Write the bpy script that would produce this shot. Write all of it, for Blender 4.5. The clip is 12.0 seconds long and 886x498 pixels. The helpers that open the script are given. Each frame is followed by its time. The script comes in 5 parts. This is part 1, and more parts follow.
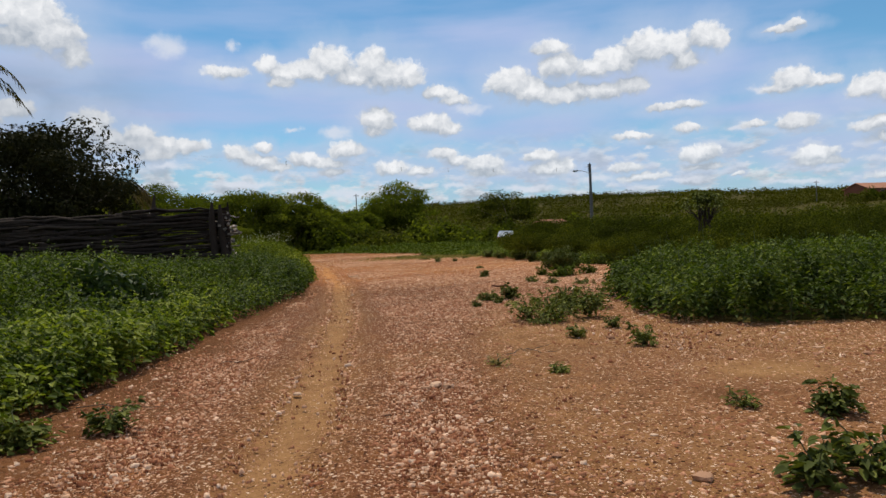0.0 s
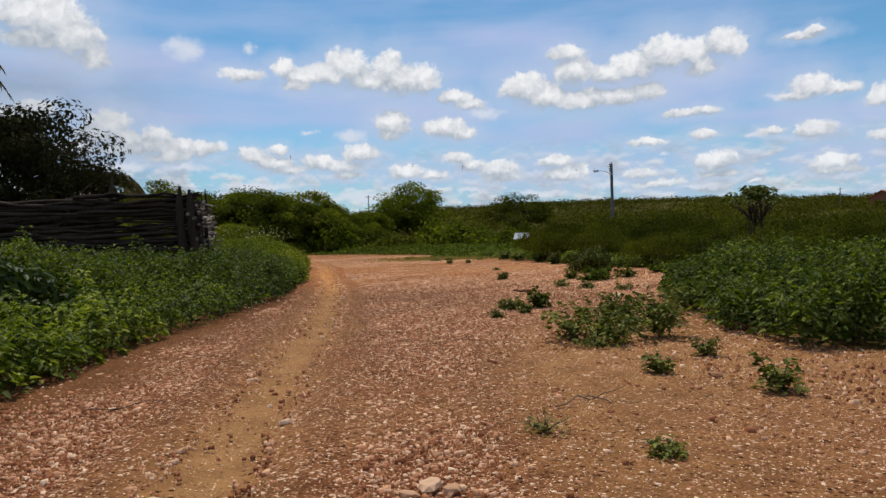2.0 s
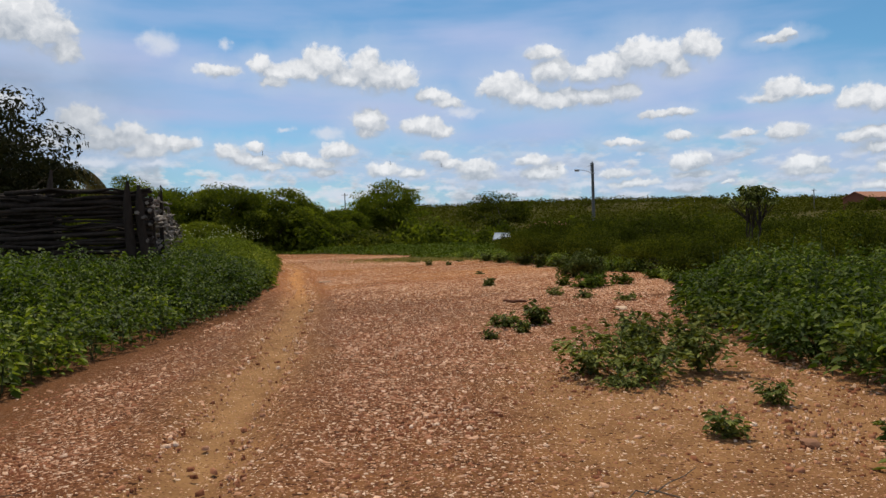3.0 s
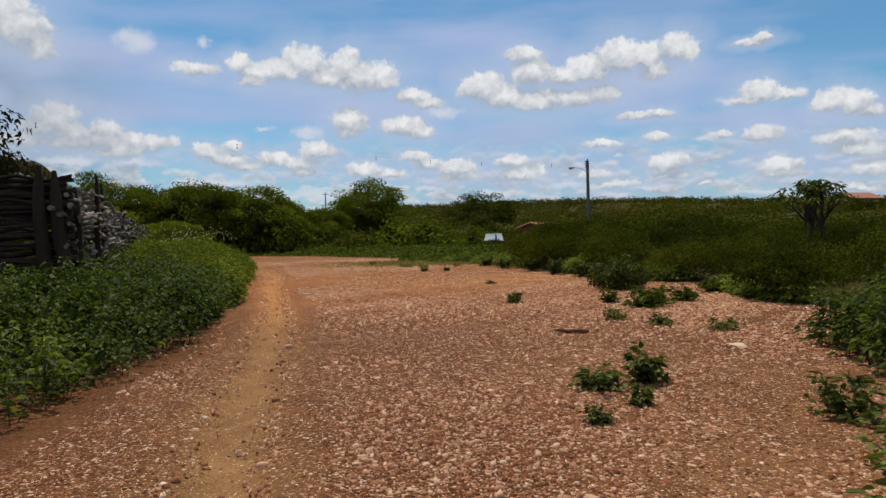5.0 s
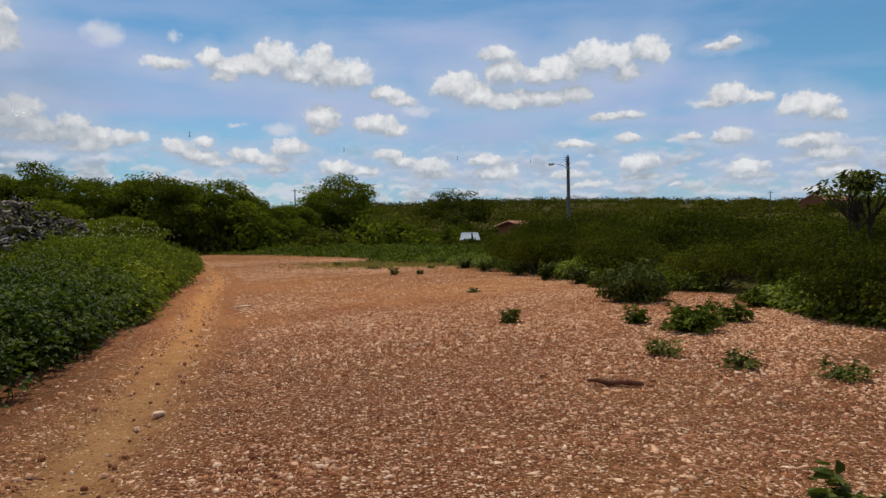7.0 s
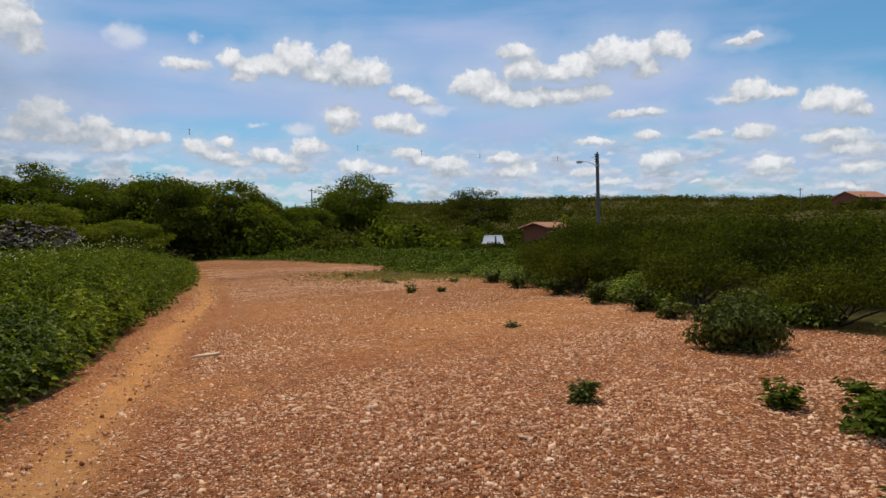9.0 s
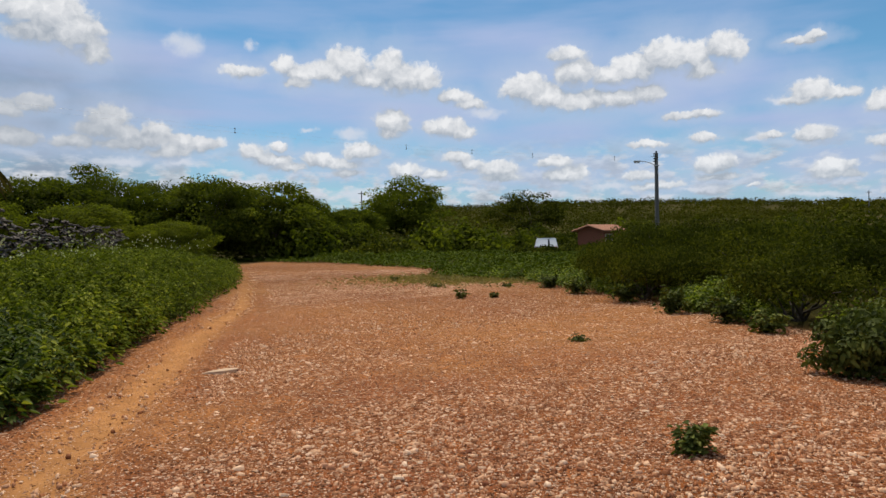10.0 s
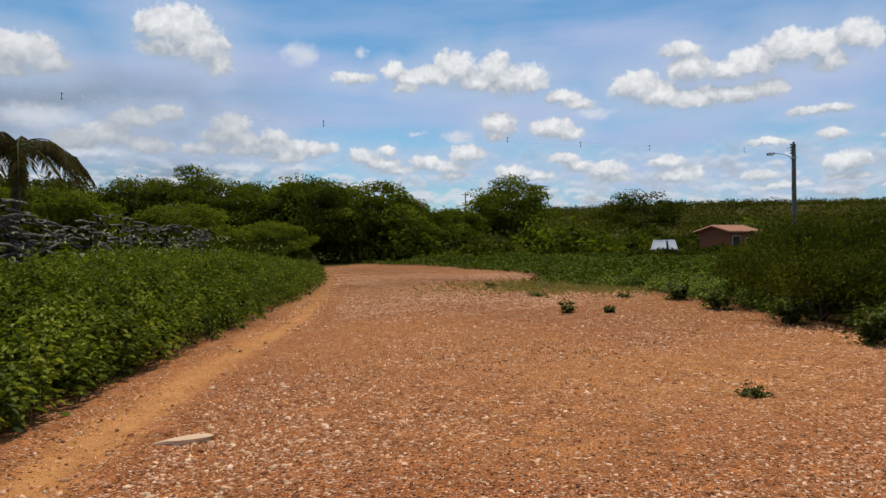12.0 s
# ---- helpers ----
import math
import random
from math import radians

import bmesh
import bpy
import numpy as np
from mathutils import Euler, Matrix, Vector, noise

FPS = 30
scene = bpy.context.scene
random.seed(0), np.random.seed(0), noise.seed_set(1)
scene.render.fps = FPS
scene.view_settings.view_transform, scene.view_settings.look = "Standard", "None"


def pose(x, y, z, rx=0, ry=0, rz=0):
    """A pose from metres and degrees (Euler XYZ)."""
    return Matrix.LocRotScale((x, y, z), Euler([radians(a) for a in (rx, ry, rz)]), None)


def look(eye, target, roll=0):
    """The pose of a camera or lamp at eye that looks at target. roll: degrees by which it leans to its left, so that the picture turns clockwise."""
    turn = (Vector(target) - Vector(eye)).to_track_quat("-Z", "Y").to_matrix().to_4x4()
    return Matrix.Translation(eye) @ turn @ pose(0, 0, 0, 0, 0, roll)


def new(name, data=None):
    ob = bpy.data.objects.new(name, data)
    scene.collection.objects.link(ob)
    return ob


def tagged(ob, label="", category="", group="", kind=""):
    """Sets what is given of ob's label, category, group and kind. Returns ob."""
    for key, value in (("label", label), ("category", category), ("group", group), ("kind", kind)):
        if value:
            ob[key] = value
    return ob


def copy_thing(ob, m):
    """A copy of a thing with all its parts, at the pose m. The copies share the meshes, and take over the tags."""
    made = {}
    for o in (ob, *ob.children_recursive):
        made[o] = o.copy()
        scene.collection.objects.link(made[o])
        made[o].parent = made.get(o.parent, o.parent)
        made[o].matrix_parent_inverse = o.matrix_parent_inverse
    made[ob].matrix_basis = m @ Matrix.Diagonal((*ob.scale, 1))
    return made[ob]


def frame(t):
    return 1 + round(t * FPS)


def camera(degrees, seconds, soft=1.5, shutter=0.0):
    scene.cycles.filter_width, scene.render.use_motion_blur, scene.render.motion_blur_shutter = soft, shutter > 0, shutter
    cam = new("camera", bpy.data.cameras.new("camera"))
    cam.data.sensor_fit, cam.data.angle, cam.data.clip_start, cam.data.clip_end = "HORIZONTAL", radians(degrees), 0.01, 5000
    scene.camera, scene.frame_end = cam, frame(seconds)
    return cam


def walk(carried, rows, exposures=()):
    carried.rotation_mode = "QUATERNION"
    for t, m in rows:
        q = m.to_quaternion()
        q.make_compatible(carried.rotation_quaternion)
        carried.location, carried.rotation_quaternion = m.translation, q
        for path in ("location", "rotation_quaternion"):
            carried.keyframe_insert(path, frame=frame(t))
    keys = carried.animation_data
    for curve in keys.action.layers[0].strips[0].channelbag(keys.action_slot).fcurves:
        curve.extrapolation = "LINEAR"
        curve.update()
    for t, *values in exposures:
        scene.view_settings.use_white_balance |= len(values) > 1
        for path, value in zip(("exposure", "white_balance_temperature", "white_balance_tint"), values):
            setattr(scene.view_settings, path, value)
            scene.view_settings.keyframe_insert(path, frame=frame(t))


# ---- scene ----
cam = camera(65.1, 12.0)
PATH = [
    (0, (0.576, 0.344, 1.35), (0.609, 2.343, 1.308), -2.5),
    (0.5, (0.607, 1.137, 1.197), (0.568, 3.136, 1.161), -2.6),
    (1, (0.636, 1.89, 1.08), (0.6, 3.889, 1.049), -2.5),
    (1.5, (0.652, 2.653, 1.073), (0.637, 4.653, 1.042), -2.1),
    (2, (0.66, 3.424, 1.114), (0.655, 5.424, 1.085), -1.8),
    (2.5, (0.678, 4.126, 1.141), (0.684, 6.126, 1.113), -1.9),
    (3, (0.578, 4.954, 1.209), (0.639, 6.953, 1.174), -1.5),
    (5, (0.049, 8.415, 1.291), (0.167, 10.412, 1.255), -1.4),
    (5.5, (0.071, 9.235, 1.293), (0.238, 11.228, 1.252), -1.1),
    (6, (0.16, 10.075, 1.248), (0.344, 12.066, 1.202), -1.4),
    (6.5, (0.209, 10.928, 1.216), (0.408, 12.917, 1.168), -0.9),
    (7, (0.238, 11.674, 1.281), (0.434, 13.664, 1.24), -1.0),
    (9, (0.392, 15.047, 1.623), (0.534, 17.042, 1.579), -1.2),
    (9.5, (0.324, 15.8, 1.515), (0.492, 17.792, 1.477), -0.4),
    (10, (0.416, 16.624, 1.542), (0.416, 18.624, 1.511), -1.0),
    (10.5, (0.436, 17.51, 1.494), (0.423, 19.509, 1.453), -1.0),
    (11, (0.377, 18.377, 1.53), (0.202, 20.369, 1.498), -0.8),
    (11.5, (0.45, 19.075, 1.512), (0.178, 21.056, 1.49), -0.9),
    (12, (0.51, 19.916, 1.484), (0.207, 21.893, 1.464), -0.8),
]
walk(cam, [(t, look(eye, target, roll)) for t, eye, target, roll in PATH],
     exposures=((0, 0.08), (3, 0.04), (5, -0.06), (6, -0.12), (7.2, -0.10), (9, 0.0), (12, 0.0)))

# ---- sky, sun ----
SUN_AZ, SUN_EL = -14.0, 64.0       # degrees: from straight ahead to the right, above the ground


def node(nt, kind, **given):
    n = nt.nodes.new(kind)
    for key, value in given.items():
        if key in n.inputs:
            n.inputs[key].default_value = value
        else:
            setattr(n, key, value)
    return n


def calc(nt, op, a, b=None, c=None, clamp=False):
    n = nt.nodes.new("ShaderNodeMath")
    n.operation, n.use_clamp = op, clamp
    for i, v in enumerate((a, b, c)):
        if v is None:
            continue
        if isinstance(v, (int, float)):
            n.inputs[i].default_value = v
        else:
            nt.links.new(v, n.inputs[i])
    return n.outputs[0]


def vec(nt, op, a, b=None, c=None):
    n = nt.nodes.new("ShaderNodeVectorMath")
    n.operation = op
    for i, v in enumerate((a, b, c)):
        if v is None:
            continue
        if isinstance(v, (tuple, list)):
            n.inputs[i].default_value = v
        else:
            nt.links.new(v, n.inputs[i])
    return n.outputs["Value"] if op == "LENGTH" else n.outputs[0]


def mixed(nt, fac, a, b, blend="MIX"):
    n = nt.nodes.new("ShaderNodeMix")
    n.data_type, n.blend_type, n.clamp_factor = "RGBA", blend, True
    for i, v in ((0, fac), (6, a), (7, b)):
        if isinstance(v, (int, float)):
            n.inputs[i].default_value = v
        elif isinstance(v, (tuple, list)):
            n.inputs[i].default_value = (*v[:3], 1)
        else:
            nt.links.new(v, n.inputs[i])
    return n.outputs[2]


def span(nt, v, a, b, lo=0.0, hi=1.0, smooth=True):
    n = nt.nodes.new("ShaderNodeMapRange")
    n.interpolation_type = "SMOOTHSTEP" if smooth else "LINEAR"
    nt.links.new(v, n.inputs[0])
    for i, x in enumerate((a, b, lo, hi)):
        n.inputs[i + 1].default_value = x
    return n.outputs[0]


def noisy(nt, where, scale, detail=3.0, rough=0.55, colour=False):
    n = node(nt, "ShaderNodeTexNoise", Scale=scale, Detail=detail, Roughness=rough)
    if where is not None:
        nt.links.new(where, n.inputs["Vector"])
    return n.outputs["Color" if colour else "Fac"]


# the sky's clouds: azimuth and elevation of the middle, half width, half height, in degrees
CLOUDS, SCRAPS, SHEETS = [], [], []


def cloud(az, el, wide, high):
    CLOUDS.append((az, el, wide, high))


def scrap(az, el, wide, high):
    SCRAPS.append((az, el, wide, high))


def sheet(az, el, wide, high):
    SHEETS.append((az, el, wide, high))


# large cloud over the fence and those beyond it
cloud(-29.4, 16.3, 3.0, 1.69), cloud(-27.7, 15.2, 2.2, 1.60), cloud(-30.9, 16.3, 1.6, 0.94), cloud(-26.4, 13.8, 1.2, 1.05), cloud(-29.7, 14.9, 2.7, 1.03)
cloud(-39.8, 13.7, 2.7, 1.30), cloud(-38.0, 13.0, 1.5, 0.91), cloud(-40.6, 12.5, 2.0, 0.79)
# low bank over the thorn trees
cloud(-30.3, 10.0, 1.4, 0.70), cloud(-32.5, 9.4, 1.9, 0.85), cloud(-34.2, 8.3, 2.1, 1.05), cloud(-36.3, 7.7, 2.1, 0.83), cloud(-31.6, 7.7, 1.9, 0.75)
cloud(-25.5, 9.2, 1.6, 1.07), cloud(-25.9, 8.4, 1.9, 0.84), cloud(-24.5, 8.1, 1.4, 0.67), cloud(-22.1, 8.4, 1.3, 0.84), cloud(-22.3, 7.8, 1.6, 0.68)
cloud(-20.6, 7.7, 1.3, 0.69), cloud(-19.1, 7.6, 1.7, 0.65), cloud(-21.1, 7.0, 2.4, 0.64), cloud(-24.6, 7.4, 2.6, 0.57), cloud(-27.7, 7.4, 1.7, 0.70)
# middle bank
cloud(-15.8, 13.2, 1.7, 0.55), cloud(-7.6, 14.0, 1.9, 1.43), cloud(-9.2, 13.4, 1.9, 1.02), cloud(-11.2, 13.2, 1.6, 0.79), cloud(-12.5, 13.7, 1.0, 0.78)
cloud(-11.4, 12.5, 1.3, 0.56), cloud(-4.2, 13.9, 1.4, 1.30), cloud(-3.3, 12.9, 2.8, 1.39), cloud(-1.3, 12.8, 1.5, 1.22), cloud(-5.6, 12.8, 2.5, 0.92)
cloud(1.1, 11.4, 1.5, 0.64), cloud(2.4, 10.8, 1.5, 0.52)
# long bank over the pole
cloud(17.9, 13.6, 2.0, 1.53), cloud(19.8, 13.5, 1.6, 1.18), cloud(22.2, 14.0, 1.5, 1.05), cloud(23.2, 13.7, 0.9, 0.93), cloud(15.7, 13.0, 2.1, 1.20)
cloud(13.8, 12.5, 1.7, 0.95), cloud(10.9, 13.0, 1.7, 1.39), cloud(10.4, 14.3, 1.6, 0.58), cloud(6.9, 11.9, 2.0, 1.22), cloud(8.6, 11.2, 2.5, 1.16)
cloud(11.5, 10.8, 2.8, 1.10), cloud(14.6, 10.7, 2.5, 0.80), cloud(16.5, 11.1, 1.6, 0.97), cloud(20.6, 12.4, 1.6, 0.84)
# puffs below
cloud(-15.1, 7.0, 1.2, 0.75), cloud(-13.2, 7.5, 0.8, 0.47), cloud(-13.8, 6.5, 1.9, 0.61), cloud(-12.5, 5.9, 1.6, 0.45), cloud(-10.0, 6.5, 1.5, 0.68)
cloud(-6.6, 7.2, 1.5, 0.75), cloud(-8.1, 6.2, 1.9, 0.63), cloud(-7.8, 5.5, 1.4, 0.34), cloud(-4.0, 9.5, 1.5, 1.21), cloud(-4.2, 8.6, 1.0, 0.58)
cloud(0.3, 9.0, 1.9, 0.93), cloud(1.7, 8.6, 1.3, 0.58), cloud(-3.0, 5.6, 1.5, 0.70), cloud(-0.7, 5.3, 1.3, 0.52), cloud(1.4, 6.5, 1.3, 0.58)
cloud(2.4, 6.0, 1.2, 0.47), cloud(4.6, 5.6, 1.8, 0.82), cloud(4.8, 4.9, 1.8, 0.52), cloud(9.2, 5.9, 1.6, 0.58), cloud(10.2, 5.0, 2.0, 0.81)
cloud(15.8, 4.7, 1.4, 0.48), cloud(17.2, 3.8, 1.9, 0.45)
# small clouds over the hill
cloud(27.7, 13.7, 1.4, 0.35), cloud(28.4, 14.0, 0.7, 0.34), cloud(28.0, 10.1, 1.4, 0.96), cloud(29.7, 9.8, 1.5, 0.52), cloud(27.4, 9.6, 1.5, 0.48)
cloud(32.8, 9.0, 1.4, 0.97), cloud(34.1, 8.7, 1.4, 1.00), cloud(35.2, 8.0, 1.1, 0.60), cloud(19.5, 9.0, 1.9, 0.39), cloud(20.8, 9.1, 1.2, 0.42)
cloud(20.7, 7.4, 1.2, 0.42), cloud(16.6, 7.0, 1.6, 0.34), cloud(28.2, 7.0, 1.5, 0.72), cloud(25.4, 7.2, 1.0, 0.38), cloud(21.5, 5.3, 1.6, 0.83)
cloud(21.5, 4.4, 1.9, 0.42), cloud(24.1, 3.6, 0.4, 0.19), cloud(29.3, 4.6, 1.7, 0.71), cloud(29.5, 4.1, 1.9, 0.37), cloud(33.6, 6.4, 2.2, 0.71)
cloud(34.5, 5.5, 2.3, 0.65), cloud(35.1, 4.1, 1.6, 0.74), cloud(34.4, 2.8, 1.9, 0.45)
# thin soft scraps
scrap(-20.0, 15.0, 1.4, 0.91), scrap(-15.1, 15.1, 0.6, 0.47), scrap(-7.4, 8.5, 1.3, 0.52), scrap(-10.9, 8.8, 0.9, 0.25), scrap(-6.7, 3.7, 2.9, 0.63)
scrap(-10.3, 3.8, 0.8, 0.40), scrap(2.1, 4.1, 1.3, 0.26), scrap(-20.4, 6.1, 1.6, 0.32), scrap(-14.9, 4.6, 3.3, 0.39), scrap(26.0, 9.6, 1.2, 0.38)
scrap(24.2, 7.1, 1.1, 0.25), scrap(7.9, 3.5, 2.6, 0.32), scrap(20.4, 3.4, 2.0, 0.22), scrap(28.1, 2.7, 2.9, 0.32), scrap(13.6, 3.9, 1.7, 0.37)
scrap(17.5, 6.1, 0.5, 0.17), scrap(3.7, 10.1, 1.5, 0.47), scrap(-35.7, 7.0, 2.9, 0.42), scrap(-24.4, 6.2, 2.0, 0.45), scrap(-38.8, 9.3, 3.3, 1.01)
# thin high sheets
sheet(-22.1, 13.9, 6.0, 1.18), sheet(-13.4, 10.8, 11.7, 1.67), sheet(-2.3, 10.2, 9.3, 1.45), sheet(-27.5, 13.2, 4.0, 1.25), sheet(5.5, 14.4, 7.6, 2.62)
sheet(8.0, 8.2, 7.0, 1.31), sheet(19.5, 11.5, 7.3, 1.40), sheet(29.6, 8.5, 8.6, 0.79), sheet(30.9, 5.0, 7.8, 1.29), sheet(12.2, 5.5, 8.6, 1.15)
sheet(-29.0, 13.0, 12.6, 1.37), sheet(-18.8, 11.1, 12.1, 1.43)


def cloud_field(puffs, drop=0.0, blend=0.28):
    """A node group: for a place in the sky in degrees, 0 at the heart of a cloud and 1 at its rim. drop: how far each heart lies lower, in half heights."""
    g = bpy.data.node_groups.new("cumulus", "ShaderNodeTree")
    g.interface.new_socket("Place", in_out="INPUT", socket_type="NodeSocketVector")
    g.interface.new_socket("Rim", in_out="OUTPUT", socket_type="NodeSocketFloat")
    at = g.nodes.new("NodeGroupInput").outputs[0]
    best = None
    for az, el, wide, high in puffs:
        far = vec(g, "LENGTH", vec(g, "MULTIPLY_ADD", at, (1 / wide, 1 / high, 0), (-az / wide, drop - el / high, 0)))
        best = far if best is None else calc(g, "SMOOTH_MIN", best, far, blend)
    g.links.new(best, g.nodes.new("NodeGroupOutput").inputs[0])
    return g


def make_world():
    world = bpy.data.worlds.new("sky")
    scene.world = world
    world.use_nodes = True
    nt = world.node_tree
    nt.nodes.clear()
    sky = node(nt, "ShaderNodeTexSky", sky_type="NISHITA", sun_disc=False, sun_elevation=radians(SUN_EL), sun_rotation=radians(SUN_AZ),
               air_density=1.0, dust_density=0.4, ozone_density=2.5)
    way = nt.nodes.new("ShaderNodeTexCoord").outputs["Generated"]
    xyz = nt.nodes.new("ShaderNodeSeparateXYZ")
    nt.links.new(way, xyz.inputs[0])
    az = calc(nt, "MULTIPLY", calc(nt, "ARCTAN2", xyz.outputs[0], xyz.outputs[1]), 57.29578)
    el = calc(nt, "MULTIPLY", calc(nt, "ARCSINE", xyz.outputs[2]), 57.29578)
    join = nt.nodes.new("ShaderNodeCombineXYZ")
    nt.links.new(az, join.inputs[0]), nt.links.new(el, join.inputs[1])
    place = join.outputs[0]

    def push(where, scale, detail, wide, high):
        return vec(nt, "MULTIPLY", vec(nt, "SUBTRACT", noisy(nt, where, scale, detail, 0.55, True), (0.5, 0.5, 0.5)), (wide, high, 0))

    def field(puffs, where, drop=0.0, blend=0.28):
        n = nt.nodes.new("ShaderNodeGroup")
        n.node_tree = cloud_field(puffs, drop, blend)
        nt.links.new(where, n.inputs[0])
        return n.outputs[0]

    # billows: the place is pushed about by noise at two sizes
    bent = vec(nt, "ADD", place, push(place, 0.55, 1.0, 1.1, 0.7))
    bent = vec(nt, "ADD", bent, push(place, 1.7, 4.0, 0.75, 0.6))
    here = field(CLOUDS, bent)
    rise = calc(nt, "SUBTRACT", field(CLOUDS, bent, 0.9), here)
    grain = noisy(nt, bent, 1.5, 4.0, 0.55)
    top = span(nt, rise, -0.7, 0.4)
    depth = calc(nt, "ADD", calc(nt, "SUBTRACT", 1.18, here), calc(nt, "MULTIPLY", calc(nt, "SUBTRACT", grain, 0.5), 0.8))
    cover = span(nt, calc(nt, "DIVIDE", depth, span(nt, top, 0.0, 1.0, 0.95, 0.42)), 0.0, 1.0)
    lit = calc(nt, "ADD", calc(nt, "ADD", rise, calc(nt, "MULTIPLY", calc(nt, "SUBTRACT", grain, 0.5), 2.0)), calc(nt, "MULTIPLY", calc(nt, "SUBTRACT", noisy(nt, bent, 0.5, 2.0), 0.5), 1.6))
    lit = span(nt, lit, -0.40, 1.10, smooth=False)
    white = mixed(nt, lit, (4.2, 4.7, 5.4), (8.9, 9.0, 9.2))
    # thin scraps and the mist round the clouds
    torn = vec(nt, "ADD", bent, push(place, 0.9, 5.0, 1.8, 0.6))
    scraps = span(nt, field(SCRAPS, torn), 1.25, 0.2, 0.0, 0.8)
    mist = span(nt, here, 2.7, 0.95, 0.0, 0.55)
    # noise clouds over all the sky that stays out of sight
    flat = vec(nt, "MULTIPLY", place, (0.40, 0.95, 0))
    loose_n = noisy(nt, flat, 1.0, 6.0, 0.58)
    aside = calc(nt, "MULTIPLY", calc(nt, "MAXIMUM", span(nt, az, 38.0, 46.0), span(nt, az, -44.0, -52.0)), span(nt, el, 1.0, 3.0))
    loose = calc(nt, "MULTIPLY", span(nt, loose_n, 0.43, 0.58), calc(nt, "MAXIMUM", calc(nt, "MAXIMUM", aside, calc(nt, "MULTIPLY", calc(nt, "MULTIPLY", span(nt, el, 1.0, 3.0), span(nt, el, 8.5, 5.0)), 0.85)), span(nt, el, 19.0, 26.0)))
    loose_lit = span(nt, noisy(nt, vec(nt, "ADD", flat, (0.0, 0.30, 0)), 1.0, 6.0, 0.58), 0.66, 0.42)
    loose_c = mixed(nt, loose_lit, (4.2, 4.6, 5.3), (7.4, 7.6, 8.0))
    # thin high veil in slanting streaks, thickest in the sheets
    turned = node(nt, "ShaderNodeMapping")
    turned.inputs["Rotation"].default_value = (0, 0, radians(-9))
    turned.inputs["Scale"].default_value = (0.05, 0.27, 1)
    nt.links.new(place, turned.inputs[0])
    streak = noisy(nt, turned.outputs[0], 1.0, 4.0, 0.55)
    spread = field(SHEETS, vec(nt, "ADD", place, push(turned.outputs[0], 1.0, 3.0, 9.0, 3.2)), 0.0, 0.5)
    veil = calc(nt, "ADD", span(nt, spread, 1.7, 0.35, 0.0, 0.62), calc(nt, "MULTIPLY", span(nt, streak, 0.36, 0.64), 0.42), clamp=True)
    haze = span(nt, el, 10.0, 2.0, 0.0, 0.62)
    tint = mixed(nt, 1.0, sky.outputs[0], (0.60, 0.94, 1.04), "MULTIPLY")
    base = mixed(nt, veil, tint, (4.3, 5.3, 7.9))
    base = mixed(nt, calc(nt, "MULTIPLY", haze, span(nt, streak, 0.30, 0.60, 0.45, 1.0)), base, (3.8, 5.1, 6.8))
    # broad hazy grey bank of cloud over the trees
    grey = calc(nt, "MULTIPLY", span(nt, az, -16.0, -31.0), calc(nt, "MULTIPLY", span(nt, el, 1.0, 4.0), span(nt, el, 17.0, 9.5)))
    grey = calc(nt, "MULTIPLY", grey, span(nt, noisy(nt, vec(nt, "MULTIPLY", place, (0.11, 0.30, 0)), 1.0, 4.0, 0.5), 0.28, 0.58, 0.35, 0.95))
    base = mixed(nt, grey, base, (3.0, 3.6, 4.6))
    base = mixed(nt, loose, base, loose_c)
    base = mixed(nt, mist, base, (4.9, 5.9, 7.8))
    base = mixed(nt, scraps, base, (7.0, 7.4, 8.3))
    low = span(nt, el, 8.0, 2.0, 0.0, 0.45)
    white = mixed(nt, low, white, mixed(nt, lit, (4.0, 4.9, 5.9), (8.2, 8.8, 9.4)))
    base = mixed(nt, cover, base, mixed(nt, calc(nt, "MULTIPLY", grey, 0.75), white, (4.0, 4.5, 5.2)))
    back = node(nt, "ShaderNodeBackground", Strength=0.094)
    nt.links.new(base, back.inputs[0])
    nt.links.new(back.outputs[0], nt.nodes.new("ShaderNodeOutputWorld").inputs[0])


make_world()
sun = new("sun", bpy.data.lights.new("sun", "SUN"))
sun.data.energy, sun.data.angle, sun.data.color = 3.4, radians(0.6), (1.0, 0.92, 0.77)
sun.matrix_world = look((0, 0, 40), (-40 * math.sin(radians(SUN_AZ)) / math.tan(radians(SUN_EL)), -40 * math.cos(radians(SUN_AZ)) / math.tan(radians(SUN_EL)), 0))


# ---- materials ----
def material(name, rough=0.8, spec=0.3):
    m = bpy.data.materials.new(name)
    m.use_nodes = True
    nt = m.node_tree
    bsdf = nt.nodes["Principled BSDF"]
    bsdf.inputs["Roughness"].default_value, bsdf.inputs["Specular IOR Level"].default_value = rough, spec
    return m, nt, bsdf


def relief(nt, bsdf, height, strength=0.5, distance=0.02):
    b = node(nt, "ShaderNodeBump", Strength=strength, Distance=distance)
    nt.links.new(height, b.inputs["Height"])
    nt.links.new(b.outputs[0], bsdf.inputs["Normal"])


def ramp(nt, v, stops):
    n = nt.nodes.new("ShaderNodeValToRGB")
    e = n.color_ramp.elements
    for i, (p, c) in enumerate(stops):
        s = e[i] if i < 2 else e.new(p)
        s.position, s.color = p, (*c, 1)
    nt.links.new(v, n.inputs[0])
    return n.outputs[0]


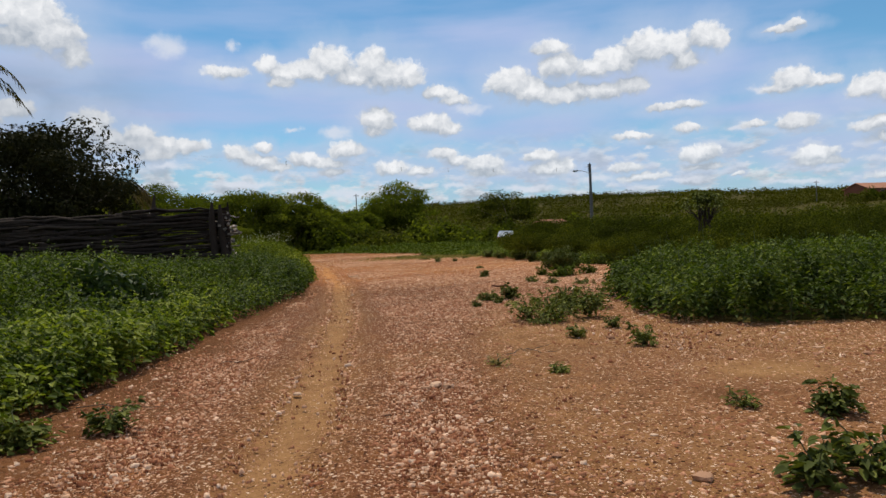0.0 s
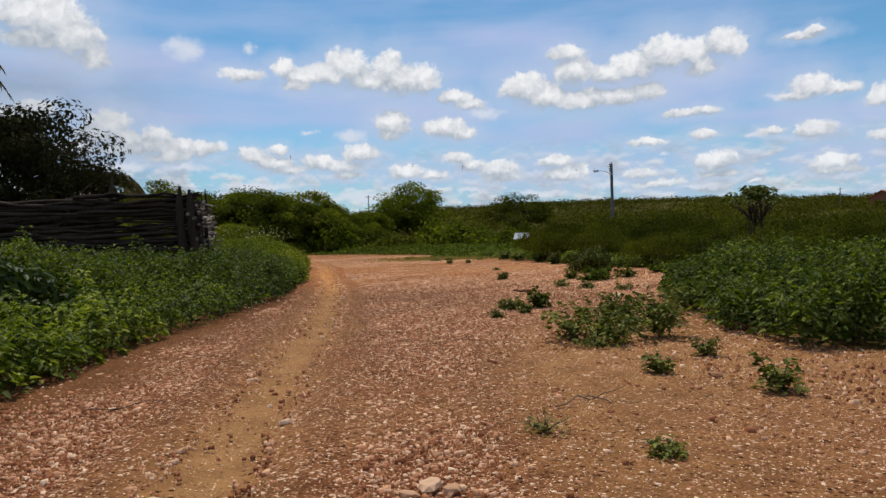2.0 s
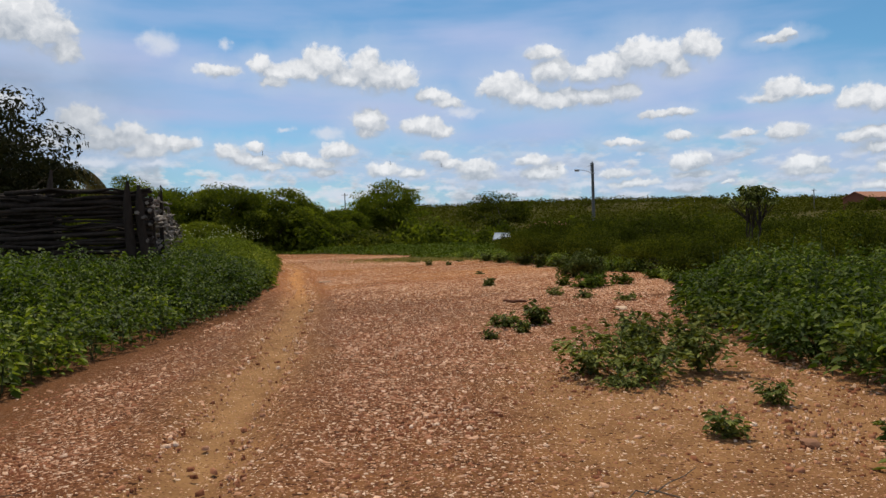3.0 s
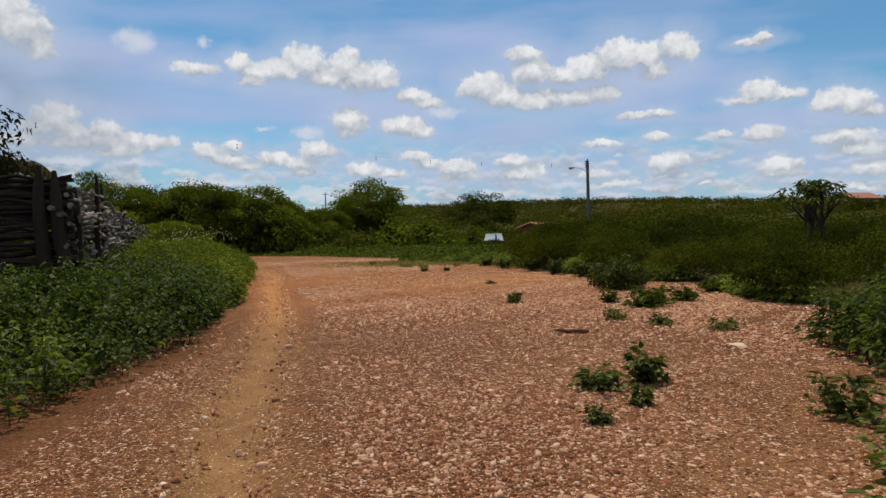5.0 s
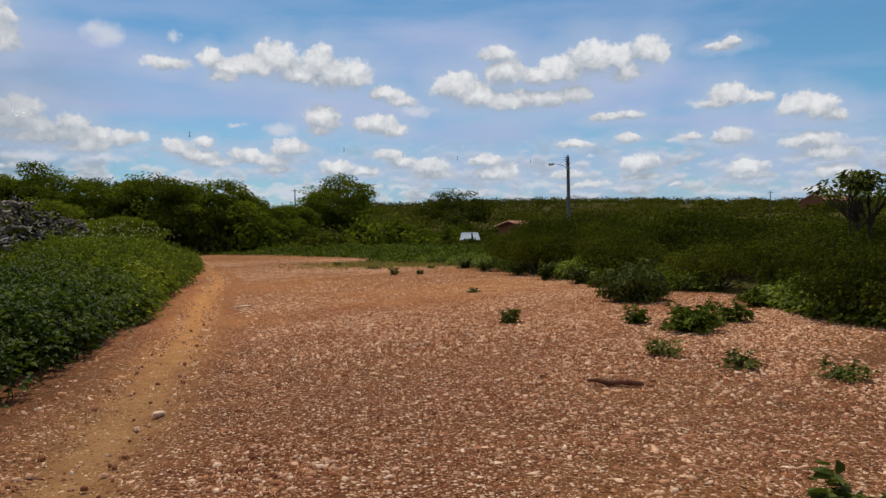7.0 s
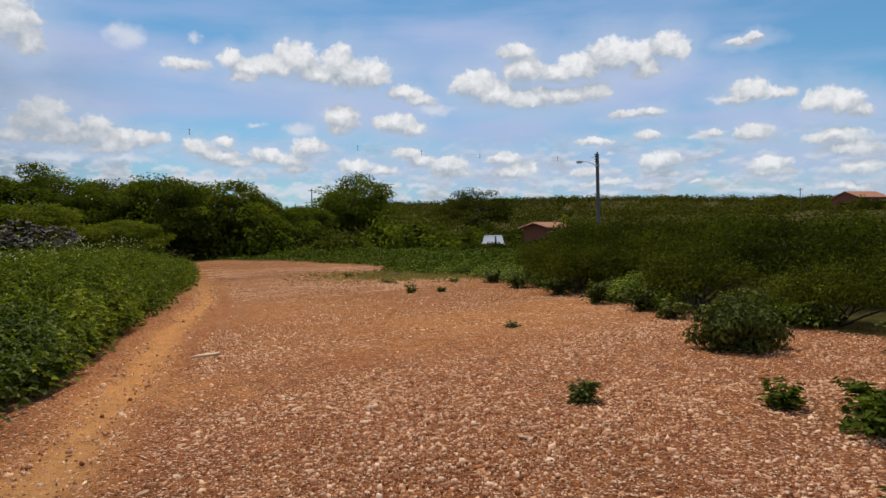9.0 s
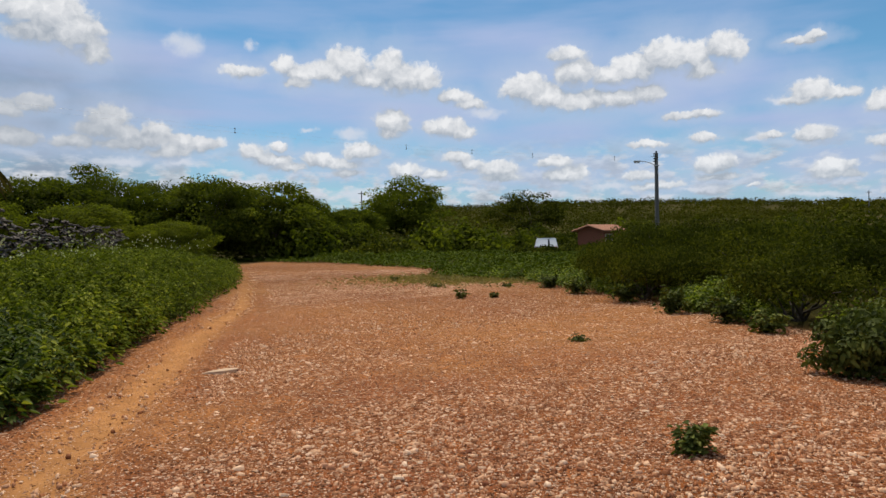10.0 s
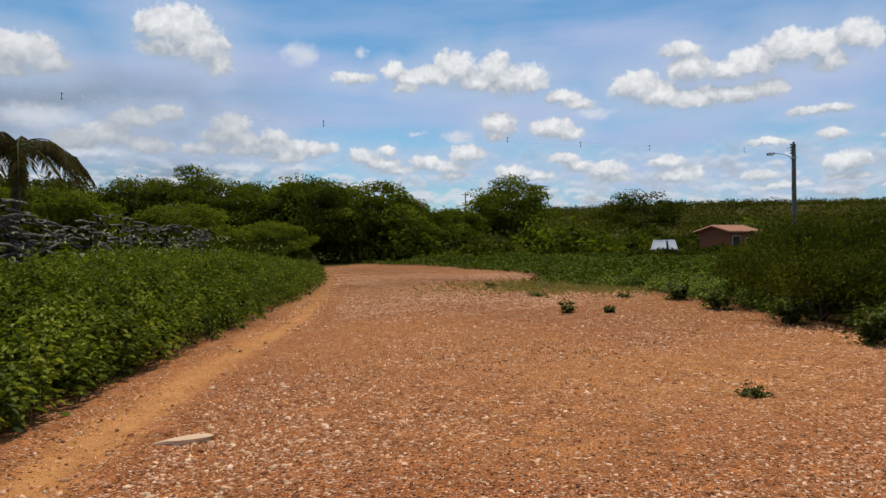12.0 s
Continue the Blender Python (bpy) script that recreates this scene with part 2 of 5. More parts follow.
def leaf_material(name, dark, mid, light, rough=0.6, through_light=0.18, patch=1.5, single=0.42, gloss=0.03):
    """Leaves: each its own green, larger patches of tone, some light passing through."""
    m, nt, bsdf = material(name, rough, gloss)
    rnd = nt.nodes.new("ShaderNodeNewGeometry").outputs["Random Per Island"]
    where = nt.nodes.new("ShaderNodeTexCoord").outputs["Object"]
    tone = calc(nt, "ADD", calc(nt, "MULTIPLY", rnd, single), calc(nt, "MULTIPLY", noisy(nt, where, patch, 3.0), 1.1 - single))
    each = nt.nodes.new("ShaderNodeObjectInfo").outputs["Random"]
    tone = calc(nt, "ADD", tone, calc(nt, "MULTIPLY", calc(nt, "SUBTRACT", each, 0.5), 0.26))
    col = ramp(nt, tone, ((0.2, dark), (0.85, light), (0.55, mid)))
    nt.links.new(col, bsdf.inputs["Base Color"])
    thin = nt.nodes.new("ShaderNodeBsdfTranslucent")
    nt.links.new(mixed(nt, 1.0, col, (1.25, 1.35, 0.5), "MULTIPLY"), thin.inputs[0])
    mix = node(nt, "ShaderNodeMixShader", Fac=through_light)
    nt.links.new(bsdf.outputs[0], mix.inputs[1]), nt.links.new(thin.outputs[0], mix.inputs[2])
    nt.links.new(mix.outputs[0], nt.nodes["Material Output"].inputs[0])
    return m


def bark_material(name, dark, light, scale=9.0):
    m, nt, bsdf = material(name, 0.9, 0.15)
    where = node(nt, "ShaderNodeMapping")
    where.inputs["Scale"].default_value = (1, 1, 0.25)
    nt.links.new(nt.nodes.new("ShaderNodeTexCoord").outputs["Object"], where.inputs[0])
    n1 = noisy(nt, where.outputs[0], scale, 6.0, 0.7)
    rnd = nt.nodes.new("ShaderNodeObjectInfo").outputs["Random"]
    tone = calc(nt, "ADD", calc(nt, "MULTIPLY", n1, 0.8), calc(nt, "MULTIPLY", rnd, 0.35))
    nt.links.new(ramp(nt, tone, ((0.3, dark), (0.8, light))), bsdf.inputs["Base Color"])
    relief(nt, bsdf, n1, 0.8, 0.03)
    return m


M_BED = leaf_material("weed leaf", (0.018, 0.032, 0.004), (0.068, 0.099, 0.011), (0.270, 0.298, 0.046), 0.6, 0.36, gloss=0.12)
M_DEEP = leaf_material("deep green weed leaf", (0.015, 0.026, 0.004), (0.040, 0.064, 0.008), (0.140, 0.168, 0.026), 0.65, 0.30, gloss=0.12)
M_BUSHY = leaf_material("bushy weed leaf", (0.017, 0.029, 0.004), (0.056, 0.083, 0.010), (0.215, 0.240, 0.037), 0.65, 0.32, gloss=0.12)
M_TALL = leaf_material("yellowish weed leaf", (0.036, 0.050, 0.006), (0.120, 0.146, 0.017), (0.370, 0.370, 0.062), 0.7, 0.30)
M_BIG = leaf_material("dark broad leaf", (0.014, 0.026, 0.006), (0.030, 0.050, 0.010), (0.068, 0.094, 0.020), 0.5, 0.2, gloss=0.12)
M_SHRUB = leaf_material("thorn shrub leaf", (0.013, 0.018, 0.002), (0.040, 0.048, 0.005), (0.130, 0.132, 0.015), 0.75, 0.30, 1.1, 0.34)
M_FEATHER = leaf_material("feathery leaf", (0.022, 0.030, 0.003), (0.060, 0.074, 0.008), (0.175, 0.190, 0.022), 0.7, 0.46, 0.35, 0.20)
M_LIGHT = leaf_material("light feathery leaf", (0.034, 0.046, 0.005), (0.095, 0.115, 0.012), (0.260, 0.275, 0.034), 0.7, 0.46, 0.35, 0.20)
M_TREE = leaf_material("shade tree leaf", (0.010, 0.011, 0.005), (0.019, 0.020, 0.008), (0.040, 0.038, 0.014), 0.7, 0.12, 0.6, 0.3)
M_CROP = leaf_material("creeper leaf", (0.030, 0.046, 0.005), (0.064, 0.088, 0.009), (0.135, 0.160, 0.020), 0.65, 0.2, 0.4)
M_WOODS = leaf_material("far scrub leaf", (0.034, 0.036, 0.005), (0.072, 0.072, 0.008), (0.140, 0.128, 0.014), 0.8, 0.2, 0.05, 0.2)
M_PALM = leaf_material("palm frond leaf", (0.030, 0.030, 0.010), (0.070, 0.056, 0.020), (0.150, 0.105, 0.046), 0.6, 0.25, 1.0)
M_WEED = leaf_material("dusty weed leaf", (0.030, 0.040, 0.007), (0.088, 0.104, 0.018), (0.220, 0.226, 0.050), 0.7, 0.18, 4.0, gloss=0.12)
M_DRY = leaf_material("dry grass", (0.16, 0.12, 0.05), (0.24, 0.20, 0.09), (0.36, 0.30, 0.14), 0.8, 0.3)
M_FLOWER = leaf_material("pale seed head", (0.30, 0.32, 0.20), (0.40, 0.42, 0.28), (0.55, 0.56, 0.40), 0.8, 0.2)
M_STEM = bark_material("green stem", (0.05, 0.07, 0.03), (0.12, 0.13, 0.06))
M_BARK = bark_material("grey brown bark", (0.05, 0.042, 0.035), (0.15, 0.125, 0.10), 6.0)
M_LOG = bark_material("red brown wood", (0.045, 0.018, 0.011), (0.190, 0.080, 0.048), 20.0)
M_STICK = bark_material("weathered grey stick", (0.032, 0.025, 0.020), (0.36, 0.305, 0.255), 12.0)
# holds the shade of the fence front; posts and umbrella tree share it
M_BROWN = bark_material("dark brown shaded branch", (0.014, 0.010, 0.008), (0.060, 0.044, 0.034), 12.0)


def ground_material():
    m, nt, bsdf = material("stony earth", 0.95, 0.03)
    pos = nt.nodes.new("ShaderNodeTexCoord").outputs["Object"]

    def mask(name):
        return node(nt, "ShaderNodeAttribute", attribute_name=name).outputs["Fac"]

    sand, green = mask("sand"), mask("green")
    broad = noisy(nt, pos, 0.45, 4.0)
    middle = noisy(nt, pos, 3.0, 5.0, 0.65)
    fine = noisy(nt, pos, 45.0, 4.0, 0.7)
    soil = ramp(nt, middle, ((0.30, (0.060, 0.019, 0.007)), (0.72, (0.250, 0.098, 0.033)), (0.52, (0.135, 0.048, 0.016))))
    red = mixed(nt, span(nt, broad, 0.45, 0.68), soil, (0.145, 0.047, 0.019))
    sandy = ramp(nt, calc(nt, "ADD", calc(nt, "MULTIPLY", middle, 0.6), calc(nt, "MULTIPLY", fine, 0.4)),
                 ((0.30, (0.185, 0.090, 0.036)), (0.70, (0.365, 0.200, 0.086))))
    # small stones, each with its own tone, as cells
    cells = node(nt, "ShaderNodeTexVoronoi", Scale=38.0, Randomness=1.0)
    tiny = node(nt, "ShaderNodeTexVoronoi", Scale=95.0, Randomness=1.0)
    for c in (cells, tiny):
        nt.links.new(pos, c.inputs["Vector"])
    pick = nt.nodes.new("ShaderNodeSeparateColor")
    nt.links.new(cells.outputs["Color"], pick.inputs[0])
    pick2 = nt.nodes.new("ShaderNodeSeparateColor")
    nt.links.new(tiny.outputs["Color"], pick2.inputs[0])
    stops = ((0.0, (0.05, 0.020, 0.010)), (1.0, (0.80, 0.60, 0.44)), (0.5, (0.21, 0.085, 0.042)), (0.8, (0.44, 0.235, 0.135)))
    stone = ramp(nt, pick.outputs[0], stops)
    grit = ramp(nt, pick2.outputs[0], stops)
    stony = calc(nt, "SUBTRACT", 1.0, sand, clamp=True)
    is_stone = calc(nt, "MULTIPLY", calc(nt, "LESS_THAN", cells.outputs["Distance"], 0.52),
                    calc(nt, "LESS_THAN", pick.outputs[1], calc(nt, "MULTIPLY", stony, calc(nt, "ADD", 0.25, calc(nt, "MULTIPLY", broad, 0.75)))))
    is_grit = calc(nt, "MULTIPLY", calc(nt, "LESS_THAN", tiny.outputs["Distance"], 0.55),
                   calc(nt, "LESS_THAN", pick2.outputs[1], calc(nt, "ADD", 0.14, calc(nt, "MULTIPLY", stony, 0.6))))
    col = mixed(nt, sand, red, sandy)
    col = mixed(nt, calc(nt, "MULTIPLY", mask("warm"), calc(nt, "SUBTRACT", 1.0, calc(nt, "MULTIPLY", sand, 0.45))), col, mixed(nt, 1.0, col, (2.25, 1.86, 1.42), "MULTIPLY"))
    col = mixed(nt, is_grit, col, grit)
    col = mixed(nt, is_stone, col, stone)
    # dark reddish earth; in the stony corner it also stands for shadow
    col = mixed(nt, mask("soil_and_shade"), col, mixed(nt, middle, (0.085, 0.034, 0.014), (0.185, 0.080, 0.032)))
    # ground under plants; its dark brown includes the shadow between shrubs
    shaded_litter = ramp(nt, noisy(nt, pos, 2.2, 5.0, 0.7), ((0.35, (0.050, 0.036, 0.012)), (0.7, (0.080, 0.076, 0.018))))
    col = mixed(nt, green, col, shaded_litter)
    nt.links.new(col, bsdf.inputs["Base Color"])
    tall = calc(nt, "ADD", calc(nt, "MULTIPLY", is_stone, calc(nt, "SUBTRACT", 0.55, cells.outputs["Distance"])), calc(nt, "MULTIPLY", middle, 0.5))
    tall = calc(nt, "ADD", tall, calc(nt, "ADD", calc(nt, "MULTIPLY", is_grit, 0.15), calc(nt, "MULTIPLY", fine, 0.25)))
    relief(nt, bsdf, tall, 1.0, 0.035)
    return m


def stone_material(name, stops, per_island=True):
    m, nt, bsdf = material(name, 0.9, 0.1)
    if per_island:
        rnd = nt.nodes.new("ShaderNodeNewGeometry").outputs["Random Per Island"]
    else:
        rnd = nt.nodes.new("ShaderNodeObjectInfo").outputs["Random"]
    where = nt.nodes.new("ShaderNodeTexCoord").outputs["Object"]
    spots = noisy(nt, where, 60.0, 4.0, 0.7)
    col = ramp(nt, calc(nt, "ADD", calc(nt, "MULTIPLY", rnd, 0.85), calc(nt, "MULTIPLY", spots, 0.15)), stops)
    nt.links.new(mixed(nt, 0.35, col, mixed(nt, spots, (0.5, 0.42, 0.36), (1.25, 1.2, 1.15)), "MULTIPLY"), bsdf.inputs["Base Color"])
    relief(nt, bsdf, spots, 0.4, 0.006)
    return m


M_GROUND = ground_material()
M_GRAVEL = stone_material("pink quartz gravel", ((0.0, (0.090, 0.028, 0.014)), (1.0, (0.86, 0.68, 0.53)), (0.22, (0.240, 0.088, 0.043)),
                                                 (0.52, (0.410, 0.190, 0.103)), (0.82, (0.65, 0.40, 0.260))))
M_CHIPS = stone_material("tan stone chips", ((0.0, (0.120, 0.038, 0.016)), (1.0, (0.90, 0.70, 0.53)), (0.22, (0.380, 0.150, 0.066)),
                                            (0.55, (0.60, 0.325, 0.180)), (0.84, (0.80, 0.52, 0.335))))
M_STONE = stone_material("pale stone", ((0.0, (0.20, 0.085, 0.045)), (1.0, (0.68, 0.49, 0.35)), (0.5, (0.44, 0.26, 0.16))), False)
M_SLAB = stone_material("cream stone", ((0.0, (0.60, 0.42, 0.28)), (1.0, (0.68, 0.50, 0.35))), False)


def plain(name, colour, rough=0.6, metal=0.0, scale=8.0, vary=0.25):
    m, nt, bsdf = material(name, rough, 0.4)
    where = nt.nodes.new("ShaderNodeTexCoord").outputs["Object"]
    n1 = noisy(nt, where, scale, 5.0, 0.65)
    lo, hi = [c * (1 - vary) for c in colour], [min(1, c * (1 + vary)) for c in colour]
    nt.links.new(mixed(nt, n1, lo, hi), bsdf.inputs["Base Color"])
    bsdf.inputs["Metallic"].default_value = metal
    relief(nt, bsdf, n1, 0.2, 0.01)
    return m


M_CONCRETE = plain("grey concrete", (0.11, 0.11, 0.105), 0.9)
M_METAL = plain("galvanised steel", (0.42, 0.43, 0.44), 0.45, 0.8)
M_LAMP = plain("lamp glass", (0.75, 0.76, 0.76), 0.3)
M_BRICK = plain("red brick", (0.20, 0.072, 0.042), 0.9, 0.0, 30.0)
M_ROOF = plain("clay roof tile", (0.38, 0.17, 0.10), 0.85, 0.0, 12.0)
M_PLASTER = plain("rough plaster", (0.42, 0.34, 0.27), 0.9)
M_DARK = plain("painted opening shade", (0.02, 0.018, 0.016), 0.8)
M_CAR = plain("white car paint", (0.78, 0.79, 0.80), 0.25, 0.0, 3.0, 0.04)
M_TYRE = plain("tyre rubber", (0.025, 0.025, 0.025), 0.8)
M_GLASS = plain("dark car glass", (0.03, 0.035, 0.04), 0.08, 0.0, 3.0, 0.1)
M_RED = plain("red tail lamp", (0.35, 0.02, 0.015), 0.25)


# ---- shaping ----
rng = np.random.default_rng(7)


def mesh_from(name, verts, faces, mat, smooth=False):
    """A mesh from an array of points and an array of faces that all have the same number of corners."""
    verts, faces = np.asarray(verts, np.float32), np.asarray(faces, np.int32)
    me = bpy.data.meshes.new(name)
    me.vertices.add(len(verts))
    me.vertices.foreach_set("co", verts.ravel())
    me.loops.add(faces.size)
    me.loops.foreach_set("vertex_index", faces.ravel())
    me.polygons.add(len(faces))
    me.polygons.foreach_set("loop_start", np.arange(len(faces), dtype=np.int32) * faces.shape[1])
    if smooth:
        me.polygons.foreach_set("use_smooth", np.ones(len(faces), dtype=bool))
    me.materials.append(mat)
    me.update(calc_edges=True)
    return me


def child(name, me, parent, label="", m=None):
    ob = new(name, me)
    ob.parent = parent
    if m is not None:
        ob.matrix_basis = m
    if label:
        tagged(ob, label)
    return ob


def part(name, bm, mat, parent, label="", m=None):
    me = bpy.data.meshes.new(name)
    bm.to_mesh(me)
    bm.free()
    me.materials.append(mat)
    return child(name, me, parent, label, m)


def unit(v):
    return v / np.maximum(np.linalg.norm(v, axis=1, keepdims=True), 1e-9)


def leaf_arrays(P, D, L, W, r, fine=False, droop=0.25, face=None):
    """Leaves at P that point along D: folded along the rib, tips hanging."""
    D = unit(D)
    up = (np.tile((0.0, 0.0, 1.0), (len(P), 1)) if face is None else face) + r.normal(0, 0.35, (len(P), 3))
    S = unit(np.cross(D, up))
    N = unit(np.cross(S, D))
    L, W = L[:, None], W[:, None]
    fold = N * W * 0.22
    sag = np.array((0, 0, -1.0)) * L * droop
    if fine:
        ring = [P, P + D * L * 0.22 + S * W * 0.42 + fold, P + D * L * 0.6 + S * W * 0.40 + fold + sag * 0.45, P + D * L + sag,
                P + D * L * 0.6 - S * W * 0.40 + fold + sag * 0.45, P + D * L * 0.22 - S * W * 0.42 + fold]
        V = np.stack(ring, 1).reshape(-1, 3)
        F = np.array([[0, 1, 2, 3], [0, 3, 4, 5]])
        return V, (np.arange(len(P))[:, None, None] * 6 + F).reshape(-1, 4)
    ring = [P, P + D * L * 0.42 + S * W * 0.5 + fold, P + D * L + sag, P + D * L * 0.42 - S * W * 0.5 + fold]
    V = np.stack(ring, 1).reshape(-1, 3)
    F = np.array([[0, 1, 2], [0, 2, 3]])
    return V, (np.arange(len(P))[:, None, None] * 4 + F).reshape(-1, 3)


def leaves(name, P, D, L, W, mat, r, fine=False, droop=0.25, face=None):
    V, F = leaf_arrays(P, D, L, W, r, fine, droop, face)
    return mesh_from(name, V, F, mat)


def on_clump(off, r, lift=0.45):
    """For leaves that clothe a clump: the way each points, along the surface, and the way it faces, outwards."""
    out = unit(off)
    return unit(np.cross(out, r.normal(0, 1, off.shape))) + out * 0.25, out + np.array((0, 0, lift))


def tubes(runs, sides=5):
    """Joined tapered tubes: each run is (points, radii)."""
    V, F, base = [], [], 0
    a = np.linspace(0, 2 * np.pi, sides, endpoint=False)
    for pts, rad in runs:
        pts = np.asarray(pts, float)
        t = unit(np.gradient(pts, axis=0))
        ref = np.where(np.abs(t[:, 2:3]) > 0.9, (1.0, 0, 0), (0, 0, 1.0))
        s = unit(np.cross(t, ref))
        u = np.cross(s, t)
        ring = pts[:, None] + (np.cos(a)[None, :, None] * s[:, None] + np.sin(a)[None, :, None] * u[:, None]) * np.asarray(rad)[:, None, None]
        V.append(ring.reshape(-1, 3))
        n = len(pts)
        for i in range(n - 1):
            for j in range(sides):
                k = (j + 1) % sides
                F.append((base + i * sides + j, base + i * sides + k, base + (i + 1) * sides + k, base + (i + 1) * sides + j))
        base += n * sides
    return np.concatenate(V), np.array(F)


def tube_mesh(name, runs, mat, sides=5):
    V, F = tubes(runs, sides)
    return mesh_from(name, V, F, mat, True)


def bend(a, b, r, wob, n=5):
    """A crooked line from a to b."""
    t = np.linspace(0, 1, n)[:, None]
    p = np.asarray(a) * (1 - t) + np.asarray(b) * t
    w = r.normal(0, wob, (n, 3))
    w[0] = 0
    return p + w


def random_ways(r, n, flat=1.0, lift=0.0):
    v = r.normal(0, 1, (n, 3))
    v[:, 2] = v[:, 2] * flat + lift
    return unit(v)


# ---- ground ----
LEFT_Y = np.array((-10.0, 6.4, 11.6, 18.0, 23.3, 25.2, 28.2, 31.5, 43.0, 51.0, 58.0))
LEFT_X = np.array((-2.6, -2.65, -2.8, -2.8, -3.5, -3.75, -4.35, -4.95, -7.3, -9.9, -13.5))
TRACK_Y = np.array((-10.0, 4.3, 6.8, 12.0, 15.0, 18.0, 20.9, 24.2, 28.2, 32.6, 37.8, 48.0, 58.0, 66.0))
TRACK_X = np.array((-0.2, -0.42, -0.52, -0.98, -1.35, -1.75, -2.2, -2.85, -3.65, -4.3, -5.6, -8.6, -13.0, -18.0))
RIGHT_Y = np.array((-10.0, 8.5, 9.7, 11.0, 14.0, 16.5, 17.5, 19.5, 21.0, 24.5, 27.0, 30.0, 33.0, 36.5, 40.0, 45.0, 53.0, 64.0, 72.0))
RIGHT_X = np.array((14.0, 9.0, 4.05, 3.9, 4.15, 5.0, 7.4, 6.6, 6.3, 7.2, 5.9, 5.2, 5.1, 4.2, 3.5, 0.6, -0.6, -7.3, -16.5))


def left_edge(y):
    return np.interp(y, LEFT_Y, LEFT_X)


def right_edge(y):
    return np.interp(y, RIGHT_Y, RIGHT_X)


def track_x(y):
    return np.interp(y, TRACK_Y, TRACK_X)


def wave(x, y, f, s=0.0):
    return (np.sin(x * f + 1.3 + s) * np.cos(y * f * 0.83 + 0.7 * s) + np.sin(x * f * 0.47 - y * f * 0.61 + 2.1 + s) * 0.8) * 0.55


def step(a, b, v):
    t = np.clip((v - a) / (b - a), 0, 1)
    return t * t * (3 - 2 * t)


def hill(x, y):
    """Height of the land: level by the track, rising to a long wooded ridge."""
    r = np.hypot(x, y)
    az = np.degrees(np.arctan2(x, y))
    rise = np.interp(az, (-180, -60, -9, 2, 12, 24, 40, 90, 180), (12, 16, 17.5, 21, 22.0, 20, 16, 14, 12))
    h = 5.5 * step(85, 230, r) + (rise - 5.5) * step(190, 520, r)
    return h + wave(x, y, 0.03) * 1.2 * step(120, 300, r)


def grown_axis(lo, hi, fine, far, grow=1.22):
    mid = list(np.arange(lo, hi + 1e-6, fine))
    s, v = fine, hi
    while v < far:
        s = min(s * grow, far * 0.12)
        v += s
        mid.append(v)
    s, v = fine, lo
    while v > -far:
        s = min(s * grow, far * 0.12)
        v -= s
        mid.insert(0, v)
    return np.array(mid)


